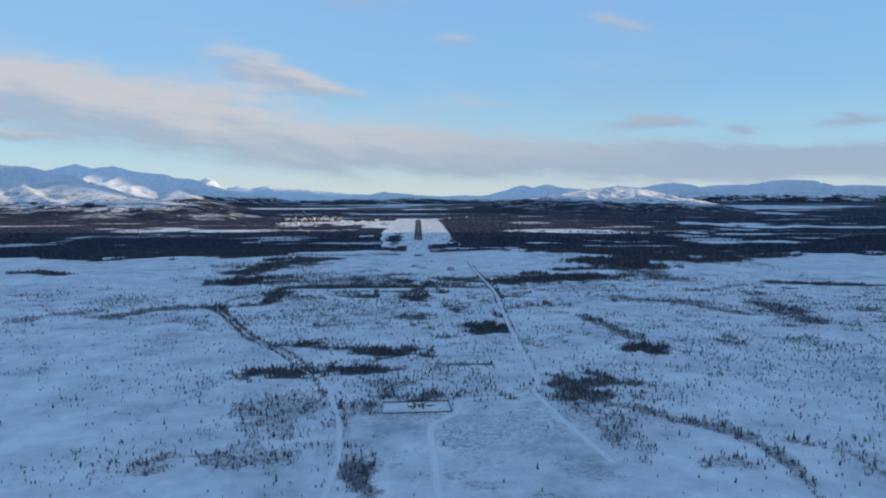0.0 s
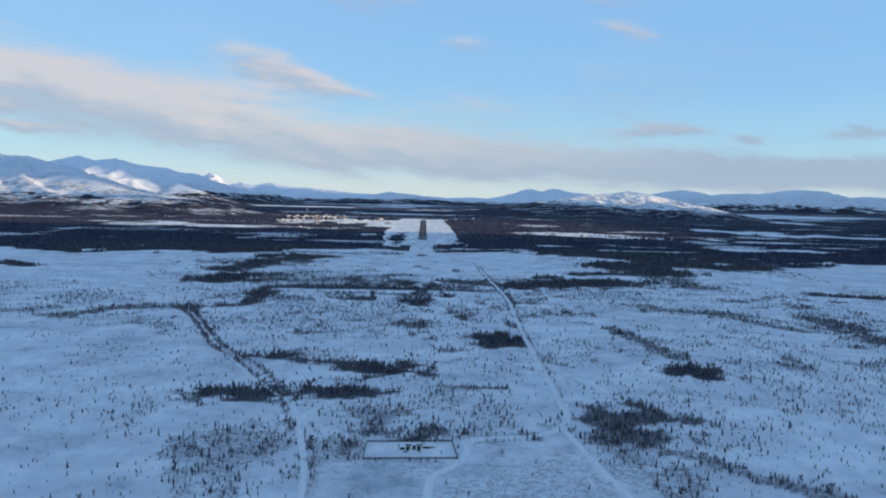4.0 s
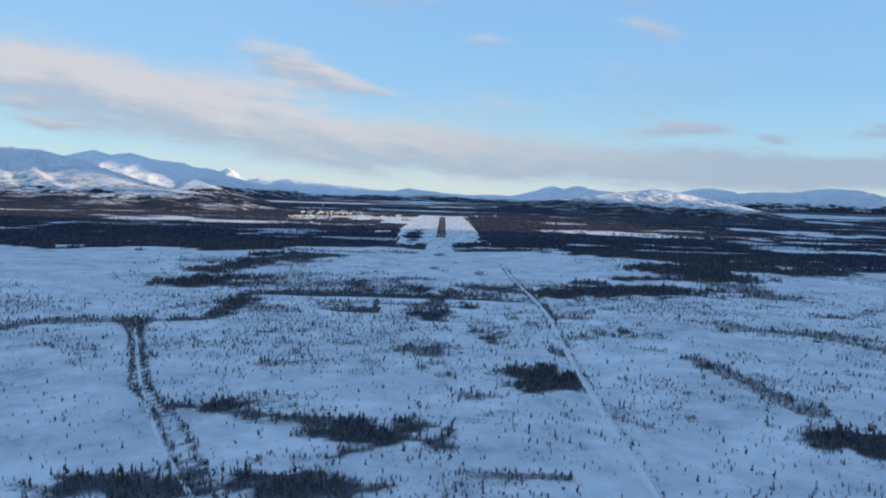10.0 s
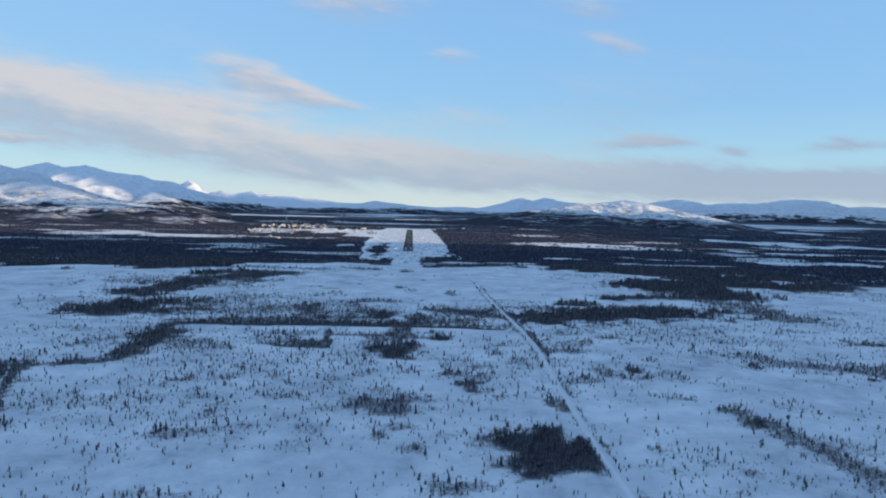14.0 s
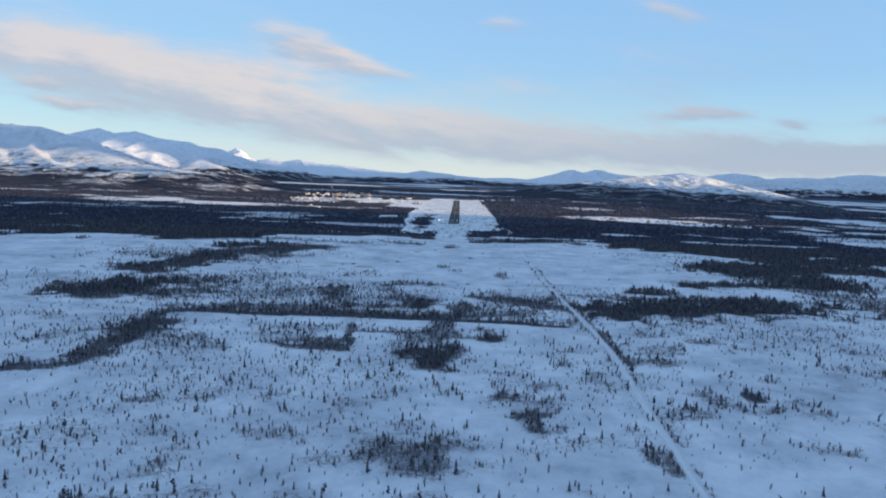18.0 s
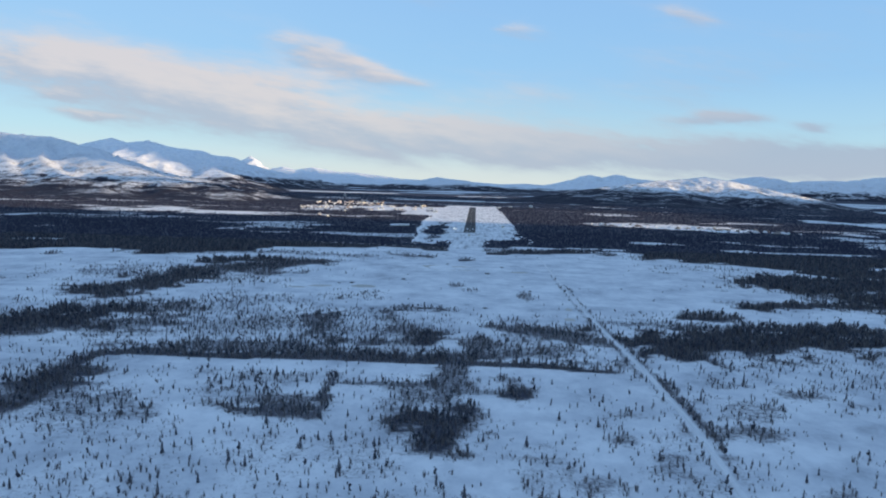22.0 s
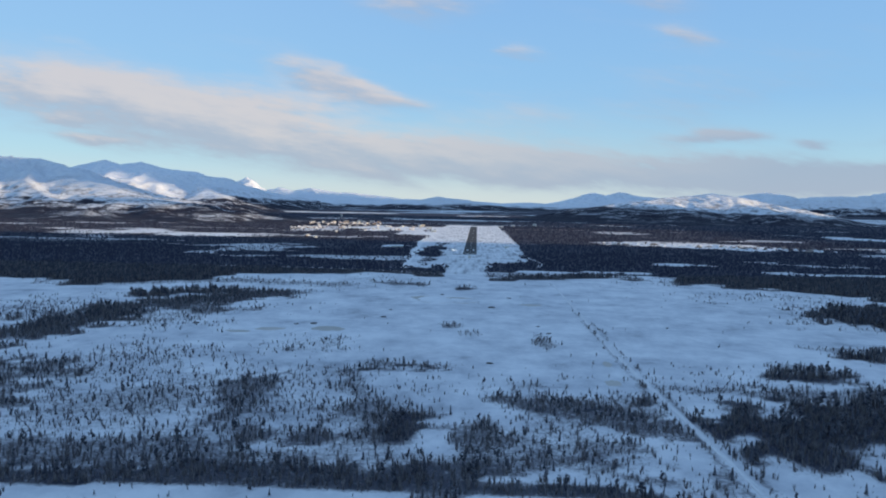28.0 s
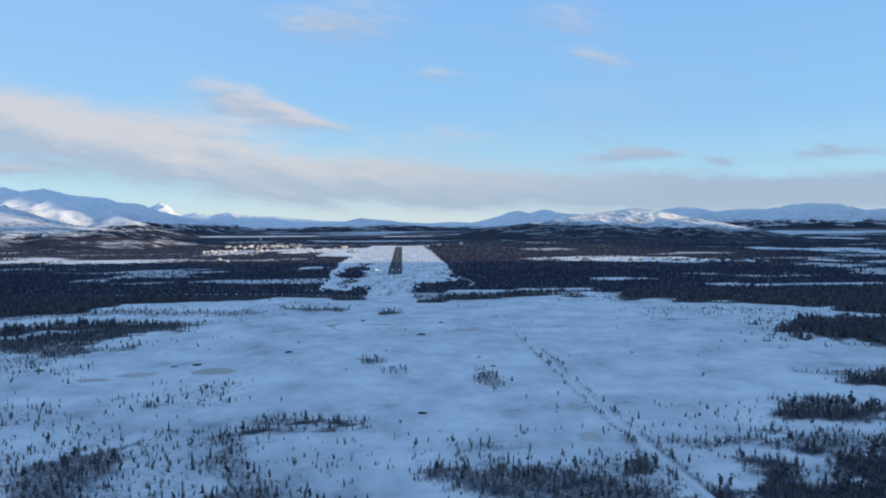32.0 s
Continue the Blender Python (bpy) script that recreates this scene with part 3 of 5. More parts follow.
belt([(20.0, 683.6), (33.6, 674.8), (45.2, 666.7), (56.6, 660.0)], 8.6, 0.75)
patch(-54.7, 683.1, 8.3, 18.5, 0.72)
patch(-18.1, 670.8, 11.7, 9.9, 0.72)
patch(-9.1, 658.4, 5.2, 11.5, 0.95)
patch(7.9, 653.1, 8.2, 11.5, 0.72)
patch(24.7, 686.0, 8.3, 16.0, 0.60)
patch(-43.3, 647.2, 5.7, 9.0, 0.72)
patch(-28.8, 646.9, 5.6, 7.7, 0.78)
belt([(-56.9, 666.2), (-43.5, 667.9), (-30.5, 671.9)], 1.1, 0.72)
patch(-41.6, 254.1, 15.1, 33.0, 0.34)
patch(-27.9, 265.7, 21.9, 17.0, 0.40)
patch(26.7, 243.6, 19.8, 19.6, 0.30)
patch(61.7, 285.4, 19.2, 20.5, 0.75)
belt([(53.9, 274.8), (59.1, 251.5), (60.6, 228.3)], 6.0, 0.55)
belt([(74.6, 266.0), (88.3, 249.0), (103.9, 231.1)], 3.6, 0.62)
patch(-6.0, 267.2, 14.4, 6.2, 0.50)
belt([(-65.1, 272.0), (-57.3, 244.7), (-49.4, 223.6)], 2.4, 0.50)
patch(74.7, 656.6, 14.4, 19.4, 1.00)
patch(71.5, 666.0, 7.4, 17.7, 1.00)
patch(8.4, 648.8, 7.0, 9.6, 0.70)
patch(33.7, 647.7, 15.5, 6.8, 0.45)
patch(-121.4, 664.8, 45.1, 42.3, 0.41)
patch(-40.2, 626.3, 85, 9, 0.62)
patch(-35.7, 671.0, 27.6, 39.1, 0.34)
patch(31.6, 672.2, 19.4, 24.8, 0.41)
patch(111.8, 670.1, 50.8, 17.0, 0.80)
patch(-46.1, 571.0, 15.0, 6.0, 0.49)
patch(-3.0, 561.4, 13.1, 21.0, 0.45)
patch(18.1, 595.0, 4.4, 10.3, 0.70)
patch(-85.5, 560.0, 11.8, 8.9, 0.41)
patch(-105.6, 706.4, 40.8, 40.5, 0.37)
patch(-24.0, 634.4, 75.9, 14.1, 0.49)
patch(-18.8, 665.2, 14.6, 22.3, 0.41)
patch(37.3, 681.3, 20.1, 16, 0.42)
patch(92.1, 663.4, 32.4, 16.2, 0.90)
patch(-165.4, 823.7, 57.6, 45.5, 0.41)
patch(-102.1, 552.4, 25.3, 18.9, 0.41)
patch(-141.9, 695.9, 49.4, 36, 0.40)
patch(-4.3, 476.5, 9.8, 15.9, 0.49)
patch(-46.0, 574.0, 12.0, 5.5, 0.70)
patch(-158.1, 671.3, 25.8, 28.3, 0.90)
patch(-130.1, 704.3, 14.9, 16.9, 0.70)
patch(-84.4, 677.4, 18.1, 16, 0.55)
patch(-46.0, 665.1, 15.6, 17, 0.48)
patch(-59.2, 627.6, 55.5, 13.8, 0.72)
patch(-17.6, 668.0, 12.5, 20, 0.55)
patch(37.7, 677.5, 19.9, 15, 0.55)
patch(22.9, 643.9, 23.6, 16, 0.45)
patch(126.2, 678.2, 60.0, 18.3, 0.95)
patch(234, 792, 36, 34, 0.95)
patch(11.1, 320.8, 9.8, 13.5, 0.42)
patch(27.3, 302.0, 9.5, 20.1, 0.40)
patch(26.8, 370.3, 18.8, 28.6, 0.20)
patch(-4.2, 280.7, 13.5, 4.7, 0.75)
patch(-13.6, 300.5, 7.8, 8.7, 0.50)
patch(-17.1, 272.0, 2.3, 15.2, 0.50)
patch(214, 853, 40, 30, 0.95)
patch(117.6, 720.8, 15.0, 6.2, 0.75)
patch(-69.6, 453.0, 40.7, 38.9, 0.24)
patch(-49.2, 385.2, 20.2, 14.1, 0.42)
patch(-73.5, 516.5, 22.7, 20.7, 0.30)
patch(-38.0, 527.0, 18.2, 17.9, 0.26)
patch(-108.0, 533.8, 10.6, 11.9, 0.50)

patch(160, 700, 44, 11, 0.85)
patch(-8, 262, 27, 28, 0.48)
patch(28, 240, 28, 26, 0.55)
patch(52, 246, 13, 30, 0.55)
patch(-44, 262, 13, 30, 0.52)
patch(-52, 214, 24, 8, 0.55)
patch(-20, 220, 22, 16, 0.34)
patch(82, 297, 18, 7, 0.75)
patch(20, 634, 18, 8, 0.72)
patch(31, 647, 13, 4.5, 0.62)
patch(40, 629, 9, 4, 0.72)
patch(64.5, 660, 3.5, 10, 0.95)
patch(66, 645, 4, 6, 0.95)
belt([(143, 757), (176, 776), (214, 773)], 7.0, 0.85)
patch(-3.4, 274.4, 8, 1.6, 0.95)
patch(-17, 268, 3, 9, 0.75)
patch(22, 272.5, 3, 1.2, 0.6)

# tufts along the road and the tracks
belt([(49.5, 320), (51.2, 330), (52.4, 374), (54.4, 440), (56.6, 480), (58.6, 520)], 0.5, 0.45)
belt([(60.6, 550), (61.6, 566), (62.0, 610)], 0.8, 0.85)
belt([(56.7, 480), (58.8, 520), (60.6, 550)], 0.45, 0.5)
belt([(62.0, 612), (61.0, 650), (59.6, 690), (58.9, 740)], 0.5, 0.62)
belt([(58.7, 742), (58.7, 770), (58.9, 820)], 0.45, 0.42)
belt([(51, 440), (53.2, 480), (55.2, 520), (58.1, 566), (58.5, 610)], 0.4, 0.4)
belt([(58.1, 612), (57.4, 650), (56.0, 690), (55.6, 720)], 0.5, 0.62)
belt([(55.5, 722), (55.1, 750), (55.3, 805), (55.9, 870)], 0.45, 0.42)
belt([(-135.7, 513.4), (-112.9, 459.9), (-88.3, 402.8), (-60, 356.6), (-39.5, 312.9)], 0.8, 0.8)
belt([(-29.7, 276.2), (-24.9, 242.5), (-22.4, 217.9), (-21, 198.4)], 0.8, 0.7)
belt([(-140.5, 511.3), (-116.8, 459.9), (-93.2, 402.6), (-64.9, 355.5), (-44.3, 311.9), (-34.1, 276.2)], 0.7, 0.75)
# far woods with their clearings
CLEAR = []


def clearing(x, y, rx, ry, amount=1.0):
    CLEAR.append((x, y, rx, ry, amount))


# a winding river with its bars, and bogs between the woods to the east
clearing(1369, 2960, 34, 330)
clearing(1432, 2918, 72, 200)
clearing(1470, 3330, 50, 120)
clearing(776, 1985, 72, 100)
clearing(829, 1905, 88, 120)
clearing(880, 1790, 110, 120)
clearing(1010, 1730, 120, 70)
clearing(566, 1514, 24, 52)
clearing(644, 1448, 47, 46)
clearing(320, 1115, 64, 13, 0.7)
clearing(474, 1187, 44, 40, 0.6)
clearing(583, 1208, 42, 46, 0.8)
clearing(700, 1300, 60, 22, 0.7)
clearing(263, 1595, 74, 60)
clearing(372, 1564, 100, 108)
clearing(343, 2978, 31, 100)
clearing(396, 2680, 52, 60)
clearing(640, 2900, 60, 60, 0.8)
clearing(900, 2500, 90, 40, 0.7)
clearing(1200, 2300, 110, 40, 0.7)
clearing(199, 1195, 24, 18, 0.7)
clearing(269, 1122, 20, 18, 0.7)
clearing(65, 1089, 46, 10, 0.9)
clearing(120, 1062, 50, 8, 0.9)
# openings to the west, round the town and below the mountains
clearing(-204, 1204, 29, 15, 0.6)
clearing(-272, 1245, 16, 20, 0.6)
clearing(-330, 2050, 72, 190, 0.60)
clearing(-372, 1640, 32, 100, 0.36)
clearing(-238, 2200, 42, 240, 0.7)
clearing(-170, 2120, 60, 170, 0.9)
clearing(-269, 3055, 70, 40)
clearing(-810, 3198, 60, 70)
clearing(-602, 1293, 14, 44, 0.7)
clearing(-624, 1409, 16, 50, 0.7)
clearing(-747, 1777, 44, 24)
clearing(-540, 1700, 60, 150, 0.40)
clearing(-430, 1640, 52, 130, 0.40)
clearing(-365, 1018, 28, 16, 0.7)
clearing(-465, 1188, 9, 22, 0.5)
clearing(-700, 2250, 60, 60, 0.8)
clearing(-560, 2500, 70, 50, 0.6)
clearing(-430, 2930, 110, 120, 0.6)
clearing(20, 3500, 120, 60, 0.8)
clearing(-97, 1416, 15, 30)


def low_field(x, y):
    """The trackside field before the beacon, where nothing but knee-high brush grows."""
    return ((x > np.where(y < 225, -12, -24)) & (x < 58) & (y < 256)) | ((x > 13) & (x < 47) & (y < 273))


def cover(x, y):
    """How thickly a place is grown over, from 0 to 1."""
    x, y = np.asarray(x, float), np.asarray(y, float)
    w1, w2 = fbm(x, y, 9, 3, 1) - 0.5, fbm(x, y, 40, 3, 5) - 0.5
    w3 = fbm(x, y, 3.6, 2, 77) - 0.5
    knots = 0.35 + 1.3 * step(fbm(x, y, 9, 3, 15), 0.42, 0.75)
    c_ = 0.012 + 0.08 * knots * step(fbm(x, y, 90, 3, 71), 0.34, 0.55) + 0.12 * knots * step(fbm(x, y, 60, 4, 9), 0.40, 0.66) * (1 - 0.75 * step(-x, 60, 130) * (1 - step(y, 400, 480)))
    c_ = c_ + 0.11 * knots * step(y, 330, 400) * (1 - step(y, 630, 690)) * (1 - step(-x, 130, 190))
    c_ = c_ + 0.05 * knots * step(x, 62, 100) * (1 - step(y, 640, 700))
    c_ = c_ * (1 - 0.97 * step(y, 700, 760) * (1 - step(y, 960, 1000)))
    c_ = c_ * (0.22 + 1.0 * step(fbm(x, y, 26, 3, 88), 0.40, 0.56))
    lake = step(-x, 170, 215) * step(y, 600, 690) * (1 - step(y, 900, 940))
    c_ = c_ * (1 - lake)
    for item in COVER:
        if item[0] == "p":
            _, px_, py_, rx, ry, d = item
            near_ = (np.abs(x - px_) < rx * 2 + 3) & (np.abs(y - py_) < ry * 2 + 3)
            if not near_.any():
                continue
            e = np.hypot((x[near_] - px_) / rx, (y[near_] - py_) / ry) + w1[near_] * 1.9 + w2[near_] * 0.8 + w3[near_] * 1.1
            c_[near_] = np.maximum(c_[near_], d * (1 - step(e, 0.55, 1.45)))
        else:
            _, pts_, hw, d = item
            xs, ys = [p[0] for p in pts_], [p[1] for p in pts_]
            near_ = (x > min(xs) - hw * 2 - 3) & (x < max(xs) + hw * 2 + 3) & (y > min(ys) - hw * 2 - 3) & (y < max(ys) + hw * 2 + 3)
            if not near_.any():
                continue
            xx, yy = x[near_], y[near_]
            best = np.full(xx.shape, 1e9)
            for (ax, ay), (bx, by) in zip(pts_, pts_[1:]):
                q = np.clip(((xx - ax) * (bx - ax) + (yy - ay) * (by - ay)) / ((bx - ax) ** 2 + (by - ay) ** 2 + 1e-6), 0, 1)
                best = np.minimum(best, np.hypot(xx - ax - q * (bx - ax), yy - ay - q * (by - ay)))
            e = best / hw + w1[near_] * 2.0 + w3[near_] * 1.0
            c_[near_] = np.maximum(c_[near_], d * (1 - step(e, 0.55, 1.45)))
    # matted brush showing through thin snow
    c_ = np.where(low_field(x, y), np.maximum(c_ * 0.8, 0.46 * step(fbm(x, y, 9, 4, 21) + 0.25 * w3, 0.42, 0.66)), c_)
    # the straight upper edge of the drained field, with its hedge of scrub
    brink = np.interp(x, [-112, -45, 24, 50], [613.5, 617.5, 618, 614.5])
    along = (x > -108) & (x < 51)
    c_ = np.where(along & (y < brink) & (y > brink - 13) & (np.abs(x) > 5), c_ * 0.14, c_)
    c_ = np.where(along & (y >= brink) & (y < brink + 5 + w1 * 8), np.maximum(c_, 0.75 + w1 * 0.6), c_)
    # the edge of the big woods, wandering
    edge = 1045 - 95 * step(np.abs(x - 10), 90, 220) - 30 * step(-x, 150, 300) + w2 * 190 + 60 * (fbm(x, y, 140, 2, 44) - 0.5)
    woods = step(y, edge, edge + 25) * (0.95 + 0.05 * step(fbm(x, y, 130, 4, 20), 0.30, 0.48))
    gaps = step(fbm(x * 0.8, y * 1.0, 150, 5, 31), 0.645, 0.685) * 0.92 * (1 - 0.65 * step(y, 2300, 2900))
    lanes = step(fbm(x * 0.35, y * 1.6, 90, 4, 37), 0.71, 0.76) * 0.92 * step(y, 1300, 1500) * (1 - 0.6 * step(y, 2300, 2900))
    woods = woods * (1 - 0.62 * np.maximum(gaps, lanes))
    for px_, py_, rx, ry, a in CLEAR:
        near_ = (np.abs(x - px_) < rx * 2.2) & (np.abs(y - py_) < ry * 2.2)
        if not near_.any():
            continue
        torn_ = fbm(x[near_] / rx * 60, y[near_] / ry * 40, 38, 4, 51) - 0.5
        e = np.hypot((x[near_] - px_) / rx, (y[near_] - py_) / ry) + torn_ * 2.1 + w1[near_] * 0.5
        woods[near_] *= 1 - 0.95 * a * (1 - step(e, 0.72, 1.08))
    far_lanes = step(fbm(x * 0.30 + 40, y, 240, 5, 63) + 0.10 * step(y, 3000, 3600), 0.66, 0.70) * step(y, 2300, 2700)
    woods = woods * (1 - 0.85 * far_lanes)
    c_ = np.maximum(c_, woods * (1 + 0.35 * step(y, 1900, 2500)))
    # open airfield
    half_l = 16 + 44 * step(y, 1085, 1125) + 12 * step(y, 1200, 1420) + 66 * step(y, 1760, 1800) * (1 - step(y, 2240, 2300))
    half_r = 17 + 37 * step(y, 1160, 1190) + 8 * step(y, 1250, 1450)
    inside = (x > -half_l + w1 * 9 + w2 * 14) & (x < half_r + w1 * 9 + w2 * 8) & (y > 1000) & (y < 2470 + w2 * 60)
    c_ = np.where(inside, 0.0, c_)
    # wooded islands between the runway and the service road
    for px_, py_, rx, ry, d in ((-43.5, 1320, 15, 165, 0.98), (-71, 1422, 5, 46, 0.9), (-59, 1215, 5, 60, 0.6), (-24, 1095, 7, 40, 0.75), (32, 1119, 12, 38, 0.8), (66, 1298, 7, 70, 0.8), (48, 1210, 4, 16, 0.5), (-88, 2010, 12, 60, 0.5)):
        e = np.hypot((x - px_) / rx, (y - py_) / ry) + w2 * 1.6 + w1 * 0.8
        c_ = np.maximum(c_, d * (1 - step(e, 0.7, 1.1)))
    road = (1 - step(np.abs(x - road_x(y)), 0.8, 1.5)) * step(y, 286, 300) * (1 - step(y, 900, 1000))
    for pts_ in TRACKS:
        for (ax, ay), (bx, by) in zip(pts_, pts_[1:]):
            near_ = (x > min(ax, bx) - 4) & (x < max(ax, bx) + 4) & (y > min(ay, by) - 4) & (y < max(ay, by) + 4)
            if near_.any():
                xx, yy = x[near_], y[near_]
                q = np.clip(((xx - ax) * (bx - ax) + (yy - ay) * (by - ay)) / ((bx - ax) ** 2 + (by - ay) ** 2), 0, 1)
                c_[near_] *= step(np.hypot(xx - ax - q * (bx - ax), yy - ay - q * (by - ay)), 0.5, 1.3)
    c_ = np.where((x > -13.1) & (x < 11.4) & (y > 257.2) & (y < 272.1), 0.0, c_)
    return np.clip(c_ * (1 - road), 0, 1.4)


BEACON_ROAD = [(50, 314.6), (47.7, 297), (42.9, 285.6), (36, 279.5), (28, 277), (19.6, 275.5), (14.6, 273), (14.2, 264), (11, 254.5), (5.1, 246), (3.6, 234), (4.1, 218.1), (4.9, 184.8), (7.1, 153)]
WEST_TRACK = [(-40.1, 308), (-34.5, 287), (-31.5, 272), (-27.2, 250), (-25.0, 230), (-23.6, 214), (-24, 192), (-24.5, 172)]
SCRUB_TRACK = [(44.8, 285.6), (46.5, 267.9), (48.7, 248), (51.5, 232.2), (55.3, 206.7)]
TRACKS = (BEACON_ROAD, WEST_TRACK, SCRUB_TRACK)
ROAD = [(44, 284), (47.5, 298), (49.5, 330), (50.8, 374), (52.8, 440), (55, 480), (57, 520), (59.8, 566), (60.2, 610), (59.2, 650), (57.6, 700), (56.8, 750), (57, 805), (57.5, 887), (58.5, 989)]


def road_x(y):
    """The straight winter road that runs beside the runway's line."""
    return np.interp(np.asarray(y, float), [p[1] for p in ROAD], [p[0] for p in ROAD])


# ---- ground ----
def stretch_axis(fine, far, first, growth):
    out_, d = [], first
    x = fine
    while abs(x) < abs(far):
        d *= growth
        x += d if far > fine else -d
        out_.append(x)
    return out_


xs = np.concatenate([stretch_axis(-240, -4300, 2.4, 1.045)[::-1], np.arange(-240, 241, 2.4), stretch_axis(240, 4300, 2.4, 1.045)])
ys = np.concatenate([stretch_axis(170, -2500, 3, 1.16)[::-1], np.arange(170, 1060, 2.4), stretch_axis(1060, 4960, 2.6, 1.012)])
GX, GY = np.meshgrid(xs, ys)
GZ = height(GX, GY)
nx, ny = len(xs), len(ys)
idx = np.arange(nx * ny).reshape(ny, nx)
quads = np.stack([idx[:-1, :-1], idx[:-1, 1:], idx[1:, 1:], idx[1:, :-1]], -1).reshape(-1, 4)
ground_me = fast_mesh("ground", np.stack([GX, GY, GZ], -1).reshape(-1, 3), quads, M_GROUND, True)
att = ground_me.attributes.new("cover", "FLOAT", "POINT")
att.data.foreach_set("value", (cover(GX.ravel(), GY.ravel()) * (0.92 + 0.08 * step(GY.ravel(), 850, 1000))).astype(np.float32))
tagged(new("ground", ground_me), "snow-covered bog with wind crust and brown scrub", "ground", kind="structure")


def ribbon(name, line_, half, lift, mat, label, category, steps=40, crown=0.0, narrow=0.0):
    """A strip laid along a smooth line, a little proud of the ground, with raised edges."""
    pts_ = [Vector((*p, 0)) for p in line_]
    fine = []
    for k in range(len(pts_) - 1):
        p0, p1, p2, p3 = pts_[max(k - 1, 0)], pts_[k], pts_[k + 1], pts_[min(k + 2, len(pts_) - 1)]
        for j in range(steps):
            q = j / steps
            fine.append(0.5 * ((2 * p1) + (p2 - p0) * q + (2 * p0 - 5 * p1 + 4 * p2 - p3) * q * q + (3 * p1 - p0 - 3 * p2 + p3) * q**3))
    fine.append(pts_[-1])
    V, F = [], []
    rows_ = (-1.25, -1.0, -0.55, 0.55, 1.0, 1.25)
    for k, p in enumerate(fine):
        d = (fine[min(k + 1, len(fine) - 1)] - fine[max(k - 1, 0)]).normalized()
        side = Vector((d.y, -d.x, 0))
        wob = 1 + 0.12 * (vnoise(p.x, p.y, 7, 2) - 0.5) - narrow * float(step(p.y, 480, 680))
        for j, r_ in enumerate(rows_):
            q = p + side * (half * r_ * wob)
            z = float(height(q.x, q.y)) + lift + (crown if j in (1, 4) else 0.0) - (0.25 if j in (0, 5) else 0.0)
            V.append((q.x, q.y, z))
        if k:
            a = 6 * (k - 1)
            F += [(a + j, a + j + 1, a + j + 7, a + j + 6) for j in range(5)]
    return tagged(new(name, mesh_of(name, V, F, mat, True)), label, category, kind="structure")


ribbon("winter_road", ROAD, 0.80, 0.08, M_ROAD, "straight snow-packed winter road across the bog", "road", crown=0.22, narrow=0.28)
ribbon("beacon_road", BEACON_ROAD, 1.0, 0.12, M_ROAD, "snow-packed track to the fenced beacon site", "road", crown=0.15)
ribbon("bog_track", SCRUB_TRACK, 0.8, 0.09, M_ROAD, "faint snow track across scrubby bog", "track", crown=0.1)
ribbon("bog_track", WEST_TRACK, 0.8, 0.08, M_ROAD, "snow track with worn ruts across the bog", "track", crown=0.12)
ribbon("ditch_track", [(-137.6, 513.4), (-114.9, 459.9), (-90.3, 402.8), (-66, 353), (-52.4, 329), (-40.1, 308)], 0.5, 0.06, M_ROAD, "narrow snow track beside a scrub-lined ditch", "track", crown=0.1)


# ---- mountains ----
def massif(name, label, line_, width, n, mat, rough=0.30, seed=0, sharp=1.3, spurs=()):
    """High ground under a crest line (x, y, z): slopes of that width, with spurs, torn by ribs and gullies."""
    crests = [(line_, width)] + list(spurs)
    x0, x1 = min(p[0] - w for c_, w in crests for p in c_), max(p[0] + w for c_, w in crests for p in c_)
    y0, y1 = min(p[1] - w for c_, w in crests for p in c_), min(4965, max(p[1] + w for c_, w in crests for p in c_))
    mx, my = np.meshgrid(np.linspace(x0, x1, n), np.linspace(y0, y1, max(30, int(n * min(1.2, (y1 - y0) / (x1 - x0))))))
    wx, wy = (fbm(mx, my, width * 0.35, 5, seed) - 0.5) * width * 0.22, (fbm(mx, my, width * 0.35, 5, seed + 40) - 0.5) * width * 0.22
    ground_z = height(mx, my)
    z, share = np.zeros_like(mx), np.zeros_like(mx)
    for pts_, w in crests:
        for (ax, ay, az), (bx, by, bz) in zip(pts_, pts_[1:]):
            ux, uy = mx + wx * 0.5, my + wy * 0.5
            q = np.clip(((ux - ax) * (bx - ax) + (uy - ay) * (by - ay)) / ((bx - ax) ** 2 + (by - ay) ** 2), 0, 1)
            d = np.hypot(mx + wx * 0.12 - ax - q * (bx - ax), my + wy * 0.12 - ay - q * (by - ay)) / w
            fall = np.clip(1 - d, 0, 1) ** sharp
            lift = np.clip(az + q * (bz - az) - ground_z, 0, None)
            better = lift * fall > z
            z, share = np.where(better, lift * fall, z), np.where(better, fall, share)
    ribs = 1 - np.abs(2 * fbm(mx, my, width * 0.22, 5, seed + 80) - 1) * 2.2
    small = fbm(mx, my, width * 0.07, 3, seed + 90) - 0.5
    z = z * (1 + (rough * (ribs - 0.55) + 0.10 * small) * 4 * share * (1 - share) + 0.02 * small)
    z = z + ground_z - 8.0 * (1 - step(z, 8, 34))
    q = np.arange(mx.size).reshape(mx.shape)
    F = np.stack([q[:-1, :-1], q[:-1, 1:], q[1:, 1:], q[1:, :-1]], -1).reshape(-1, 4)
    me = fast_mesh(name, np.stack([mx, my, z], -1).reshape(-1, 3), F, mat, True)
    return tagged(new(name, me), label, "mountain", kind="structure")


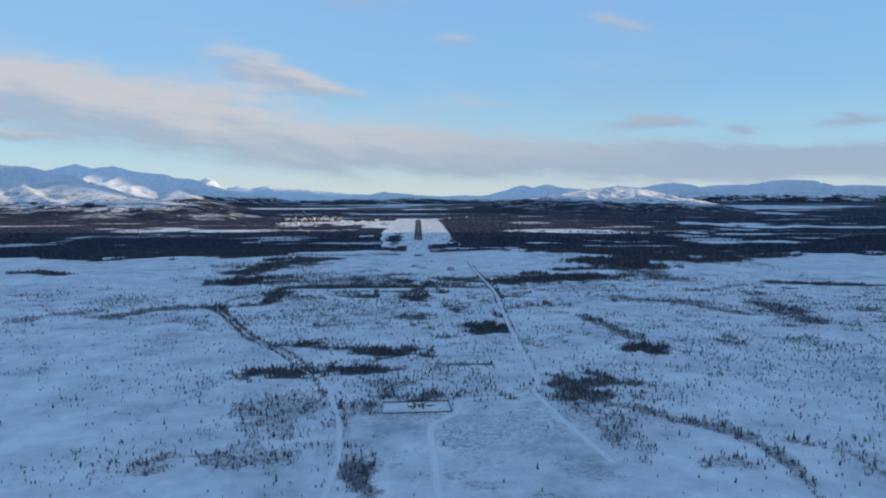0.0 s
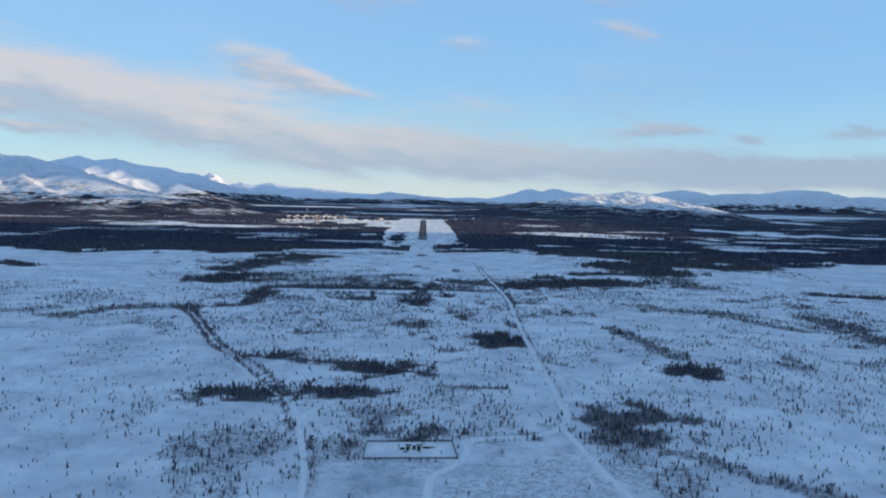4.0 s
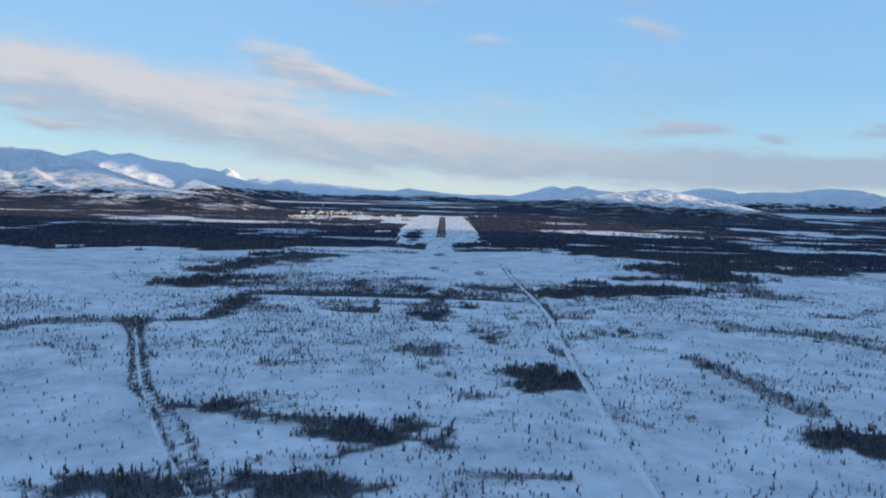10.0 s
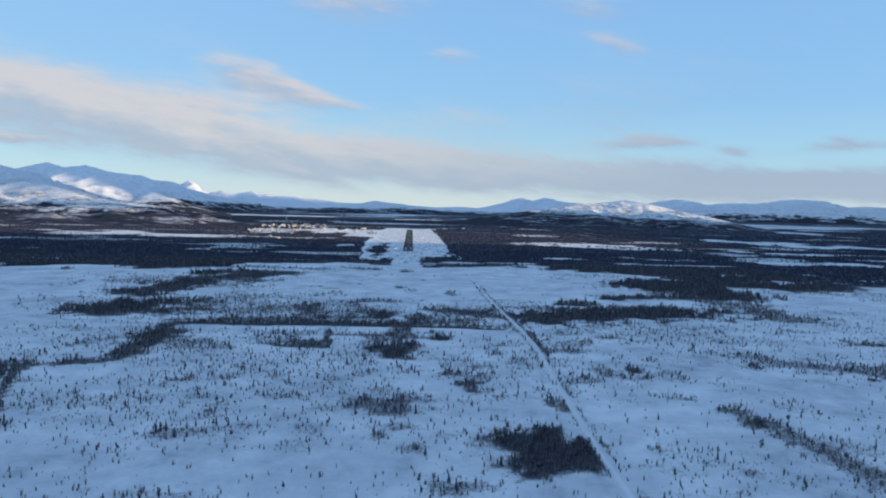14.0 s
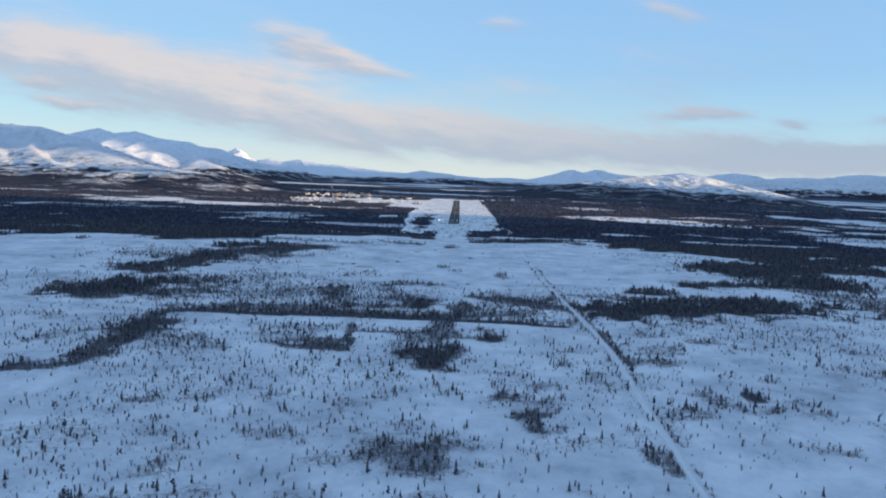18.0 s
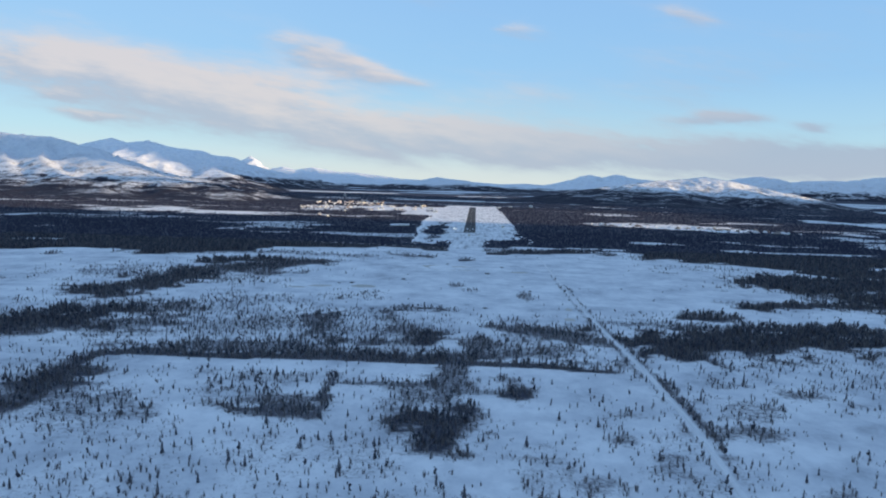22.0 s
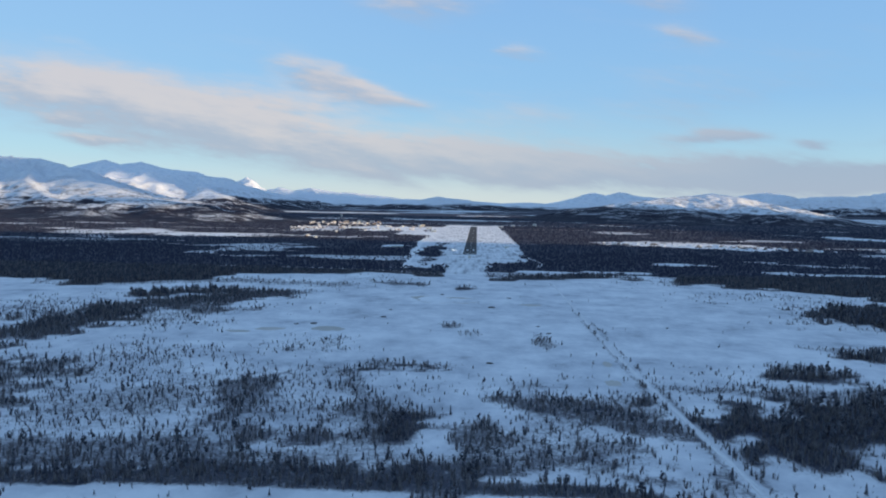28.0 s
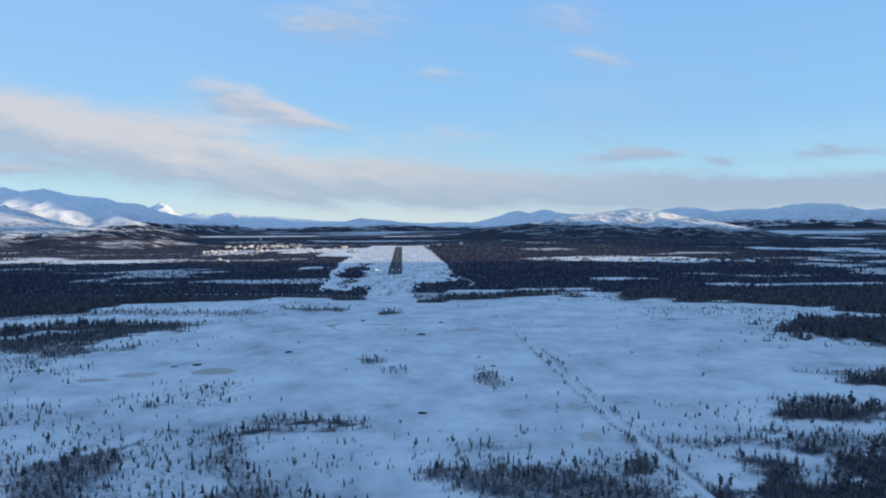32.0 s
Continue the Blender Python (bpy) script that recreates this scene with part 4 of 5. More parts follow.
massif("mountain_west", "broad snow-covered mountain with a long wooded spur",
       [(-2900, 3600, 185), (-2311, 3550, 202), (-2063, 3520, 232), (-1900, 3500, 226), (-1787, 3500, 215), (-1651, 3400, 191), (-1539, 3300, 156), (-1430, 3180, 130), (-1283, 3020, 101), (-1122, 2860, 72), (-1009, 2780, 61), (-885, 2650, 48), (-789, 2540, 28), (-717, 2440, 10)],
       590, 230, M_MOUNT_WEST, 0.42, 1, spurs=[([(-2010, 3500, 212), (-1715, 3075, 112), (-1480, 2755, 56), (-1320, 2545, 22)], 350), ([(-1787, 3500, 212), (-1570, 3050, 118), (-1305, 2715, 60), (-1060, 2490, 24)], 275), ([(-2330, 3390, 202), (-2120, 2970, 98), (-1800, 2600, 43)], 380)])
massif("mountain_twin", "blue-white twin-peaked snowy mountain",
       [(-2640, 4537, 159), (-2234, 4438, 197), (-2136, 4438, 230), (-1944, 4350, 263), (-1808, 4240, 229), (-1637, 4097, 240), (-1550, 4130, 215), (-1398, 4174, 200), (-1366, 4262, 178), (-1321, 4427, 146), (-1269, 4592, 121), (-1116, 4812, 72), (-970, 4977, 60)],
       700, 240, M_MOUNT_TWIN, 0.32, 2, spurs=[([(-1398, 4174, 192), (-1221, 3866, 109), (-1018, 3591, 47)], 330), ([(-1269, 4592, 115), (-1012, 4251, 65), (-787, 3921, 27)], 330)])
massif("mountain_spire", "small sharp sunlit snow peak", [(-1560, 4790, 110), (-1460, 4800, 148), (-1373, 4800, 176), (-1331, 4800, 199), (-1287, 4800, 159), (-1202, 4800, 117)], 260, 90, M_MOUNT_FAR, 0.25, 4)
massif("range_north", "low pale snowy range at the valley's head",
       [(-1300, 4850, 100), (-1197, 4850, 121), (-1144, 4850, 142), (-1075, 4850, 124), (-969, 4850, 142), (-847, 4850, 124), (-706, 4850, 116), (-565, 4850, 102), (-430, 4850, 88), (-300, 4850, 84), (-120, 4850, 82), (1, 4850, 80), (157, 4850, 72), (300, 4850, 79), (425, 4850, 72), (536, 4850, 71)],
       430, 220, M_MOUNT_NORTH, 0.30, 5)
massif("hill_cone", "small conical snowy hill with dark wooded flanks",
       [(-420, 4560, 62), (-330, 4570, 74), (-262, 4570, 90), (-205, 4570, 102), (-150, 4570, 94), (-60, 4570, 88), (20, 4570, 74), (90, 4570, 62)], 300, 110, M_MOUNT_CONE, 0.22, 12)
massif("mountain_double", "distant double-topped snowy mountain", [(440, 4880, 72), (519, 4880, 92), (600, 4880, 116), (655, 4880, 138), (682, 4880, 143), (708, 4880, 137), (756, 4880, 124), (792, 4880, 138), (820, 4880, 148), (845, 4880, 148), (880, 4880, 136), (950, 4880, 126), (1158, 4880, 110)], 330, 150, M_MOUNT_NORTH, 0.34, 6, spurs=[([(682, 4880, 138), (640, 4700, 92), (600, 4560, 66)], 200), ([(834, 4880, 140), (800, 4680, 96), (820, 4540, 70)], 200)])
massif("hill_east", "rounded snowy hill with a sunlit top and dark wooded foot",
       [(430, 3150, 20), (540, 3330, 56), (667, 3480, 86), (778, 3590, 102), (900, 3650, 112), (977, 3650, 123), (1020, 3640, 117), (1075, 3600, 98), (1130, 3530, 68), (1190, 3430, 32)],
       470, 210, M_MOUNT_HILL, 0.24, 7, 1.0, spurs=[([(960, 3650, 108), (1030, 3430, 80), (1090, 3240, 50), (1140, 3080, 20)], 270), ([(760, 3550, 88), (735, 3280, 60), (700, 3020, 24)], 300)])
massif("mountain_east", "pale snowy mountain with a bright cap", [(1000, 4760, 80), (1143, 4750, 107), (1285, 4750, 138), (1374, 4750, 128), (1464, 4750, 92)], 330, 80, M_MOUNT_FAR, 0.25, 8)
massif("mountain_cap", "distant snowy mountain with a sunlit summit", [(1450, 4880, 126), (1559, 4880, 147), (1688, 4880, 165), (1799, 4880, 143), (1873, 4880, 118)], 420, 90, M_MOUNT_FAR, 0.3, 9)
massif("range_east", "long pale snowy plateau range",
       [(1861, 4850, 121), (1897, 4850, 139), (2062, 4850, 146), (2172, 4850, 146), (2245, 4850, 167), (2411, 4850, 178), (2577, 4850, 174), (2708, 4850, 138), (2837, 4850, 145), (3020, 4850, 137), (3325, 4850, 155), (3698, 4850, 169)], 460, 190, M_MOUNT_FAR, 0.34, 10)


def shading_ridge():
    """An unseen ridge added to keep the low sun off the bog; a saddle in it lets light onto the town."""
    x0, x1, y0, y1 = 3070, 3530, -3000, 4940
    mx, my = np.meshgrid(np.linspace(x0, x1, 33), np.linspace(y0, y1, 420))
    gy = my
    my = my + 90 * (fbm(mx, my, 260, 4, 93) - 0.5)
    crest = 1250 + 60 * (fbm(my * 0 + 5, my, 500, 3, 50) - 0.5)
    # crest levels chosen by stretch, to light or shade single slopes
    for y0_, y1_, level in ((1265, 2230, 690), (2380, 2570, 690), (2690, 3085, 1570), (3170, 3425, 520), (3470, 3960, 1640), (4430, 4530, 1050), (4625, 4690, 760), (4705, 4800, 535)):
        share = step(my, y0_ - 25, y0_ + 25) * (1 - step(my, y1_ - 25, y1_ + 25))
        crest = crest + (level - crest) * share
    r_ = np.clip(1 - np.abs(mx - 3300) / 225, 0, 1)
    z = crest * r_**0.9 * (1 + 0.06 * (fbm(mx, my, 160, 4, 60) - 0.5)) * step(my, -2900, -2500) * (1 - step(my, 4820, 4900)) - 2
    q = np.arange(mx.size).reshape(mx.shape)
    F = np.stack([q[:-1, :-1], q[:-1, 1:], q[1:, 1:], q[1:, :-1]], -1).reshape(-1, 4)
    me = fast_mesh("mountain_wall", np.stack([mx, gy, z], -1).reshape(-1, 3), F, M_MOUNT_WEST, True)
    tagged(new("mountain_wall", me), "unseen added ridge beside the valley that blocks the low sun", "mountain", kind="structure")


shading_ridge()


# ---- airfield ----
def sheet(name, outline, z, mat, label, category, parent=None, kind="structure", ragged=0.0):
    bm = bmesh.new()
    if ragged:
        fine = []
        for (ax, ay), (bx, by) in zip(outline, outline[1:] + outline[:1]):
            n = max(1, int(math.hypot(bx - ax, by - ay) / 9))
            for k in range(n):
                x, y = ax + (bx - ax) * k / n, ay + (by - ay) * k / n
                fine.append((x + ragged * (float(fbm(x, y, 25, 3, 4)) - 0.5), y + 2 * ragged * (float(fbm(x, y, 25, 3, 8)) - 0.5)))
        outline = fine
    face = bm.faces.new([bm.verts.new((x, y, z)) for x, y in outline])
    bmesh.ops.recalc_face_normals(bm, faces=[face])
    if face.normal.z < 0:
        bmesh.ops.reverse_faces(bm, faces=[face])
    got = bmesh.ops.extrude_face_region(bm, geom=[face])
    for vert in [g for g in got["geom"] if isinstance(g, bmesh.types.BMVert)]:
        vert.co.z -= 0.12
    me = bpy.data.meshes.new(name)
    bm.to_mesh(me)
    bm.free()
    me.materials.append(mat)
    ob = new(name, me)
    if parent:
        ob.parent = parent
        return ob
    return tagged(ob, label, category, kind=kind)


sheet("airfield_strip", [(-15, 1046), (-20, 1110), (-25, 1187), (-27, 1360), (-40, 1480), (-56, 1640), (-60, 1780), (-62, 2216), (-57, 2437), (33, 2480), (60, 2440), (64, 2052), (62, 1446), (56, 1263), (50, 1197), (19, 1180), (17, 1048)],
      0.10, M_STRIP, "levelled snow-covered airfield strip", "airfield", ragged=16.0)
runway = sheet("runway", [(-7.6, 1288), (7.0, 1288), (7.4, 2400), (-8.4, 2400)], 0.16, M_ASPHALT, "dark swept asphalt runway with snow banks", "runway")


def bars(x0, x1, y0, y1, name="marking"):
    part(name, boxed(x0, x1, y0, y1, 0.165, 0.178), M_WHITE, runway)


for k in range(4):
    for s in (-1, 1):
        bars(s * (1.6 + 1.25 * k) - 0.3, s * (1.6 + 1.25 * k) + 0.3, 1293, 1305)
for s in (-1, 1):
    bars(s * 3.6 - 0.8, s * 3.6 + 0.8, 1356, 1383, "aiming_mark")
for k in range(16):
    bars(-0.2, 0.2, 1334 + 62 * k, 1358 + 62 * k, "centre_line")


def snow_bank(x, y0, y1, seed):
    V, F = [], []
    n = int((y1 - y0) / 6)
    for k in range(n + 1):
        y = y0 + (y1 - y0) * k / n
        hgt = 0.2 + 0.25 * float(vnoise(x, y, 14, seed))
        V += [(x - 1.6, y, 0.08), (x - 0.4, y, 0.08 + hgt), (x + 0.5, y, 0.08 + hgt * 0.9), (x + 1.5, y, 0.08)]
        if k:
            a = 4 * (k - 1)
            F += [(a + j, a + j + 1, a + j + 5, a + j + 4) for j in range(3)]
    tagged(new("snow_bank", mesh_of("snow_bank", V, F, M_STRIP, True)), "low ploughed snow bank along the runway", "snow bank", "runway snow banks")


snow_bank(-9.8, 1288, 2400, 1)
snow_bank(9.2, 1288, 2400, 2)
sheet("turn_pad", [(-18.5, 1285), (-7.7, 1285.5), (-7.7, 1291), (-18.5, 1289.5)], 0.15, M_ASPHALT, "swept asphalt turning pad at the runway end", "runway")
sheet("overrun", [(-1.7, 1226), (1.2, 1226.3), (1.4, 1270), (-1.7, 1270)], 0.15, M_SAND, "scuffed snow in front of the runway", "runway")
ribbon("taxi_road", [(-52, 1100), (-56, 1180), (-60, 1270), (-66, 1420), (-71, 1560), (-75, 1700), (-84, 1830), (-100, 1960)], 2.6, 0.12, M_ROAD, "snow-packed service road beside the runway", "road")
ribbon("apron_road", [(-30, 1560), (-48, 1610), (-62, 1690), (-72, 1800)], 2.0, 0.13, M_ROAD, "snow-packed service track beside the runway", "road")
ribbon("perimeter_road", [(19.2, 1052.4), (-30.4, 1054.4), (-70.8, 1073.7), (-140.9, 1086.2), (-220.3, 1081.4)], 1.6, 0.12, M_ROAD, "snow-packed perimeter track at the wood's edge", "road")
ribbon("east_road", [(43.6, 1421.9), (51.6, 1328.6), (58.6, 1252.4), (65.6, 1187.6), (61.3, 1133.5)], 1.6, 0.12, M_ROAD, "snow-packed track at the wood's edge", "road")


def landing_light(x, y):
    e = tagged(new("landing_light"), "small white glowing approach-slope lamp box on short legs", "lamp", "approach slope lamps")
    e.location = (x, y, 0.10)
    part("housing", boxed(-0.5, 0.5, -0.35, 0.35, 0.35, 0.85, bevel=0.06), M_WALL_W, e)
    part("lens", boxed(-0.38, 0.38, -0.40, -0.352, 0.45, 0.76), M_LAMP, e, "glowing lamp lens")
    for sx in (-0.35, 0.35):
        part("leg", rod(bmesh.new(), sx, 0, 0, 0.36, 0.06), M_RUST, e)


for k in range(3):
    landing_light(-17.5 - 2.1 * k, 1362)


# ---- beacon site ----
def fence_run(name, ax, ay, bx, by):
    e = tagged(new(name), "dark weathered board fence round the beacon site", "fence", "beacon site fences")
    e.location = (ax, ay, float(height(ax, ay)))
    d, ln = Vector((bx - ax, by - ay, 0)), math.hypot(bx - ax, by - ay)
    e.rotation_euler = (0, 0, math.atan2(d.y, d.x))
    n = max(2, int(ln / 1.5))
    for k in range(n + 1):
        part("post", boxed(k * ln / n - 0.06, k * ln / n + 0.06, -0.05, 0.05, -0.4, 0.72), M_DARK, e)
    for z in (0.14, 0.34, 0.54):
        part("rail", boxed(0, ln, 0.055, 0.08, z, z + 0.13), M_DARK, e)


for a_, b_ in (((-13.2, 270.8), (10.6, 272.2)), ((10.6, 272.2), (11.5, 258.6)), ((11.5, 258.6), (-13.2, 257.1)), ((-13.2, 257.1), (-13.2, 270.8))):
    fence_run("board_fence", *a_, *b_)


def hut(name, label, x, y, w, d, h, rise, wall, turn=0.0, windows=2, group="", roof=None, roof_label="snow-laden gable roof", o=0.25):
    e = tagged(new(name), label, "hut", group)
    e.location, e.rotation_euler = (x, y, float(height(x, y)) - 0.05), (0, 0, radians(turn))
    part("walls", boxed(-w / 2, w / 2, -d / 2, d / 2, -0.3, h, bevel=0.04), wall, e)
    bm = bmesh.new()
    pr = [(-w / 2 - o, -d / 2 - o, h), (w / 2 + o, -d / 2 - o, h), (w / 2 + o, d / 2 + o, h), (-w / 2 - o, d / 2 + o, h), (-w / 2 - o, 0, h + rise), (w / 2 + o, 0, h + rise)]
    vs = [bm.verts.new(p) for p in pr]
    for f_ in ((0, 1, 5, 4), (2, 3, 4, 5), (0, 4, 3), (1, 2, 5), (3, 2, 1, 0)):
        bm.faces.new([vs[k] for k in f_])
    part("roof", bm, roof or M_ROOF, e, roof_label)
    part("door", boxed(-w * 0.36, -w * 0.36 + 0.7, -d / 2 - 0.05, -d / 2 - 0.003, 0.0, min(1.7, h - 0.15)), M_DARK, e, "dark plank door")
    for k in range(windows):
        cx = -w * 0.1 + w * 0.45 * k / max(1, windows - 1) if windows > 1 else w * 0.15
        win = part("window", boxed(cx - 0.35, cx + 0.35, -d / 2 - 0.04, -d / 2 - 0.002, h * 0.45, h * 0.8), M_WHITE, e)
        part("pane", boxed(cx - 0.28, cx + 0.28, -d / 2 - 0.05, -d / 2 - 0.041, h * 0.48, h * 0.77), M_GLASS, win)
    return e


for x, y, w, h, wall in ((-1.5, 265.0, 1.5, 1.45, M_WALL_W), (0.0, 265.8, 0.9, 0.9, M_RUST), (1.4, 265.1, 1.4, 1.5, M_WALL_W)):
    pale_ = wall is M_WALL_W
    hut("beacon_hut", "small pale panel beacon hut with a dark roof" if pale_ else "small rusty equipment hut with a dark roof", x, y, w, 0.9, h, 0.16, wall, windows=1 if pale_ else 0, group="beacon huts", o=0.07, roof=M_DARK, roof_label="dark bare gable roof")


def log_pile(x, y, n, ln, turn, seed):
    """Rough logs lying across each other on the snow."""
    rr = random.Random(seed)
    e = tagged(new("log_pile"), "loose dark logs and boughs on snow beside the huts", "log pile", "log piles")
    e.location, e.rotation_euler = (x, y, float(height(x, y))), (0, 0, radians(turn))
    for k in range(n):
        ob = part("log", rod(bmesh.new(), 0, 0, -ln / 2 * rr.uniform(0.6, 1), ln / 2, rr.uniform(0.08, 0.14), 7, 0.06), M_DARK, e)
        ob.matrix_local = Matrix.LocRotScale((rr.uniform(-0.5, 0.5) * ln * 0.5, (k - n / 2) * 0.24, 0.10 + 0.11 * (k % 2)), Euler((0, radians(90), rr.uniform(-0.35, 0.35))), None)


log_pile(-3.2, 265.8, 6, 1.5, 20, 3)
log_pile(3.4, 266.7, 4, 2.0, -14, 4)
log_pile(4.7, 267.3, 2, 2.4, 4, 5)
log_pile(-2.4, 263.4, 3, 1.2, 50, 6)


def mast(x, y, h, label):
    e = tagged(new("antenna_mast"), label, "mast")
    e.location = (x, y, float(height(x, y)))
    part("pole", rod(bmesh.new(), 0, 0, -0.3, h, 0.07, 6, 0.04), M_RUST, e)
    for z in (h * 0.6, h * 0.85):
        part("crossarm", boxed(-0.7, 0.7, -0.03, 0.03, z, z + 0.06), M_RUST, e)
    part("footing", boxed(-0.25, 0.25, -0.25, 0.25, -0.2, 0.18, bevel=0.03), M_DARK, e)


mast(2.5, 267.4, 1.7, "thin rusty antenna mast beside the beacon huts")
mast(-76.1, 1147.9, 20, "tall thin steel mast standing in the woods")
for k in range(5):
    mast(-70 - 17 * k, 1068 + 6 * k, 7.5, "thin timber line pole at the wood's edge")


# ---- things lying on the bog ----
def wreck(x, y, w, turn, seed):
    """A low derelict sledge-like hull, half drifted over."""
    rr = random.Random(seed)
    e = tagged(new("derelict_hull"), "small dark derelict hull half buried in snow", "wreck", "derelict hulls on the bog")
    e.location, e.rotation_euler = (x, y, float(height(x, y))), (0, 0, radians(turn))
    bm = bmesh.new()
    w = w * 1.25
    h = w * 0.16
    secs = [(-0.5, 0.10, 0.7), (-0.3, 0.18, 1.0), (0.2, 0.20, 1.0), (0.5, 0.06, 0.8)]
    rings = []
    for sx, sy, sz in secs:
        rings.append([bm.verts.new((sx * w, yy * sy * w * 1.3, zz * h * sz * rr.uniform(0.9, 1.1))) for yy, zz in ((-1, -0.3), (-1.1, 0.6), (-0.5, 1.0), (0.5, 1.0), (1.1, 0.6), (1, -0.3))])
    for r0, r1 in zip(rings, rings[1:]):
        for k in range(5):
            bm.faces.new((r0[k], r0[k + 1], r1[k + 1], r1[k]))
    bm.faces.new(rings[0])
    bm.faces.new(rings[-1][::-1])
    bmesh.ops.recalc_face_normals(bm, faces=bm.faces)
    part("hull", bm, M_DARK, e)
    part("hatch", boxed(-0.12 * w, 0.06 * w, -0.10 * w, 0.10 * w, h * 0.9, h * 1.15, bevel=0.02), M_RUST, e)
    part("drift", rod(bmesh.new(), 0.1 * w, 0.42 * w, -0.2, 0.4 * h, 0.25 * w, 9, 0.08 * w), M_ROOF, e, "small snow drift against the hull")


for k, (x, y, w, a) in enumerate([(-35.4, 827.6, 2.2, 25), (15, 867, 2.7, 5), (25.5, 907, 1.9, -8), (34, 810.1, 1.3, 30), (90.4, 814.9, 1.5, 70), (-69.3, 801.2, 1.6, 15), (-62.4, 803.2, 2.4, 20), (-112, 798.7, 2.2, 10), (11.8, 732.6, 1.8, -5), (-12.6, 918.8, 1.9, 40), (36.9, 792.7, 1.5, 12), (-34.9, 851.9, 1.2, 10)]):
    wreck(x, y, w, a, k)


def bared(x, y, rx, ry, seed, start=0.0, sweep=2 * math.pi, inner=0.0):
    """A wind-bared pool, or with inner a crescent of one, with a frayed rim."""
    n = 64
    V, F = [], []
    for k in range(n + 1):
        q = k / n
        a = start + sweep * q
        torn = 1 + 0.7 * (float(fbm(math.cos(a) * 9 + x, math.sin(a) * 9 + y, 5, 4, seed)) - 0.5)
        lip = inner + (torn - inner) * (1 - math.sin(math.pi * q) ** 0.6) if inner else 0.0
        for r_ in (max(lip, 0.0), torn):
            px_, py_ = x + rx * r_ * math.cos(a), y + ry * r_ * math.sin(a)
            V.append((px_, py_, float(height(px_, py_)) + 0.05))
    for k in range(n):
        F.append((2 * k, 2 * k + 1, 2 * k + 3, 2 * k + 2) if inner else (2 * k, 2 * k + 1, 2 * k + 3))
    tagged(new("frozen_pool", mesh_of("frozen_pool", V, F, M_SAND, True)), "tan wind-bared frozen pool on the snowy bog", "pool", "frozen pools", "structure")


for k, (x, y, rx, ry) in enumerate([(50.8, 735.6, 1.6, 4), (47.7, 707.9, 2.6, 3.5), (-53.8, 791.4, 6.2, 6), (-77, 788.2, 6, 4), (36, 880, 6, 4), (-88, 781, 5, 2.5), (-4, 904, 5, 2.5)]):
    bared(x, y, rx, ry, k)
bared(-8, 897, 19, 19, 11, 1.9, 2.4, 0.90)
bared(-6, 896, 17, 17, 12, 4.3, 1.5, 0.86)
bared(0, 908, 9, 7, 13, 3.6, 2.2, 0.72)


# ---- gravel pit ----
M_GRAVEL = plain("bare_gravel", (0.16, 0.14, 0.13), (0.34, 0.31, 0.29), 0.8, 0.9)


def heap_mesh(seed):
    """A gravel heap of unit size with a slumped, uneven outline."""
    n, rings = 22, ((1.0, -0.04), (0.78, 0.16), (0.52, 0.52), (0.28, 0.88), (0.10, 1.0))
    V, F = [], []
    for k, (r_, z) in enumerate(rings):
        for j in range(n):
            a = 2 * math.pi * j / n
            q = r_ * (1 + 0.5 * (float(vnoise(math.cos(a) * 3 + seed * 9, math.sin(a) * 3, 1.6, seed)) - 0.5))
            V.append((q * math.cos(a), q * math.sin(a), z * (1 + 0.35 * (float(vnoise(math.cos(a) * 4, math.sin(a) * 4 + 5 * k, 1.5, seed + 3)) - 0.5))))
    for k in range(len(rings) - 1):
        F += [(k * n + j, k * n + (j + 1) % n, (k + 1) * n + (j + 1) % n, (k + 1) * n + j) for j in range(n)]
    F.append(tuple((len(rings) - 1) * n + j for j in range(n)))
    return V, F


HEAPS = [[mesh_of("mound", *heap_mesh(k), mat_, True) for k in range(4)] for mat_ in (M_ROOF, M_GRAVEL)]
hr = random.Random(31)
for k in range(84):
    q = hr.random()
    x, y = 205 + 265 * q + hr.uniform(-20, 20), 1600 - 95 * q + hr.uniform(-34, 34) * (0.5 + q)
    bare = hr.random() < 0.38
    ob = tagged(new("gravel_mound", HEAPS[bare][k % 4]), "bare grey gravel mound in a snowy pit" if bare else "snow-covered gravel mound catching low sun", "mound", "gravel mounds")
    ob.location, ob.rotation_euler = (x, y, float(height(x, y)) - 0.1), (0, 0, hr.uniform(0, 6.28))
    w = hr.uniform(4, 11)
    ob.scale = (w, w * hr.uniform(0.4, 0.8), hr.uniform(1.4, 3.8))


# ---- town ----
def block(x, y, w, d, h, turn, wall, storeys, bays, label):
    e = tagged(new("apartment_block"), label, "building", "town blocks")
    e.location, e.rotation_euler = (x, y, float(height(x, y)) - 0.1), (0, 0, radians(turn))
    part("wall", boxed(-w / 2, w / 2, -d / 2, d / 2, -0.4, h, bevel=0.08), wall, e)
    part("roof", boxed(-w / 2 - 0.25, w / 2 + 0.25, -d / 2 - 0.25, d / 2 + 0.25, h + 0.003, h + 0.5, bevel=0.1), M_ROOF, e, "flat snow-covered roof")
    me = None
    for s in range(storeys):
        for k in range(bays):
            cx, cz = -w / 2 + w * (k + 0.5) / bays, h * (s + 0.55) / storeys
            if me is None:
                ob = part("window", boxed(-w / bays * 0.26, w / bays * 0.26, -0.04, 0.04, -h / storeys * 0.26, h / storeys * 0.26), M_GLASS, e)
                me = ob.data
            else:
                ob = new("window", me)
                ob.parent = e
            ob.location = (cx, -d / 2 - 0.03, cz)


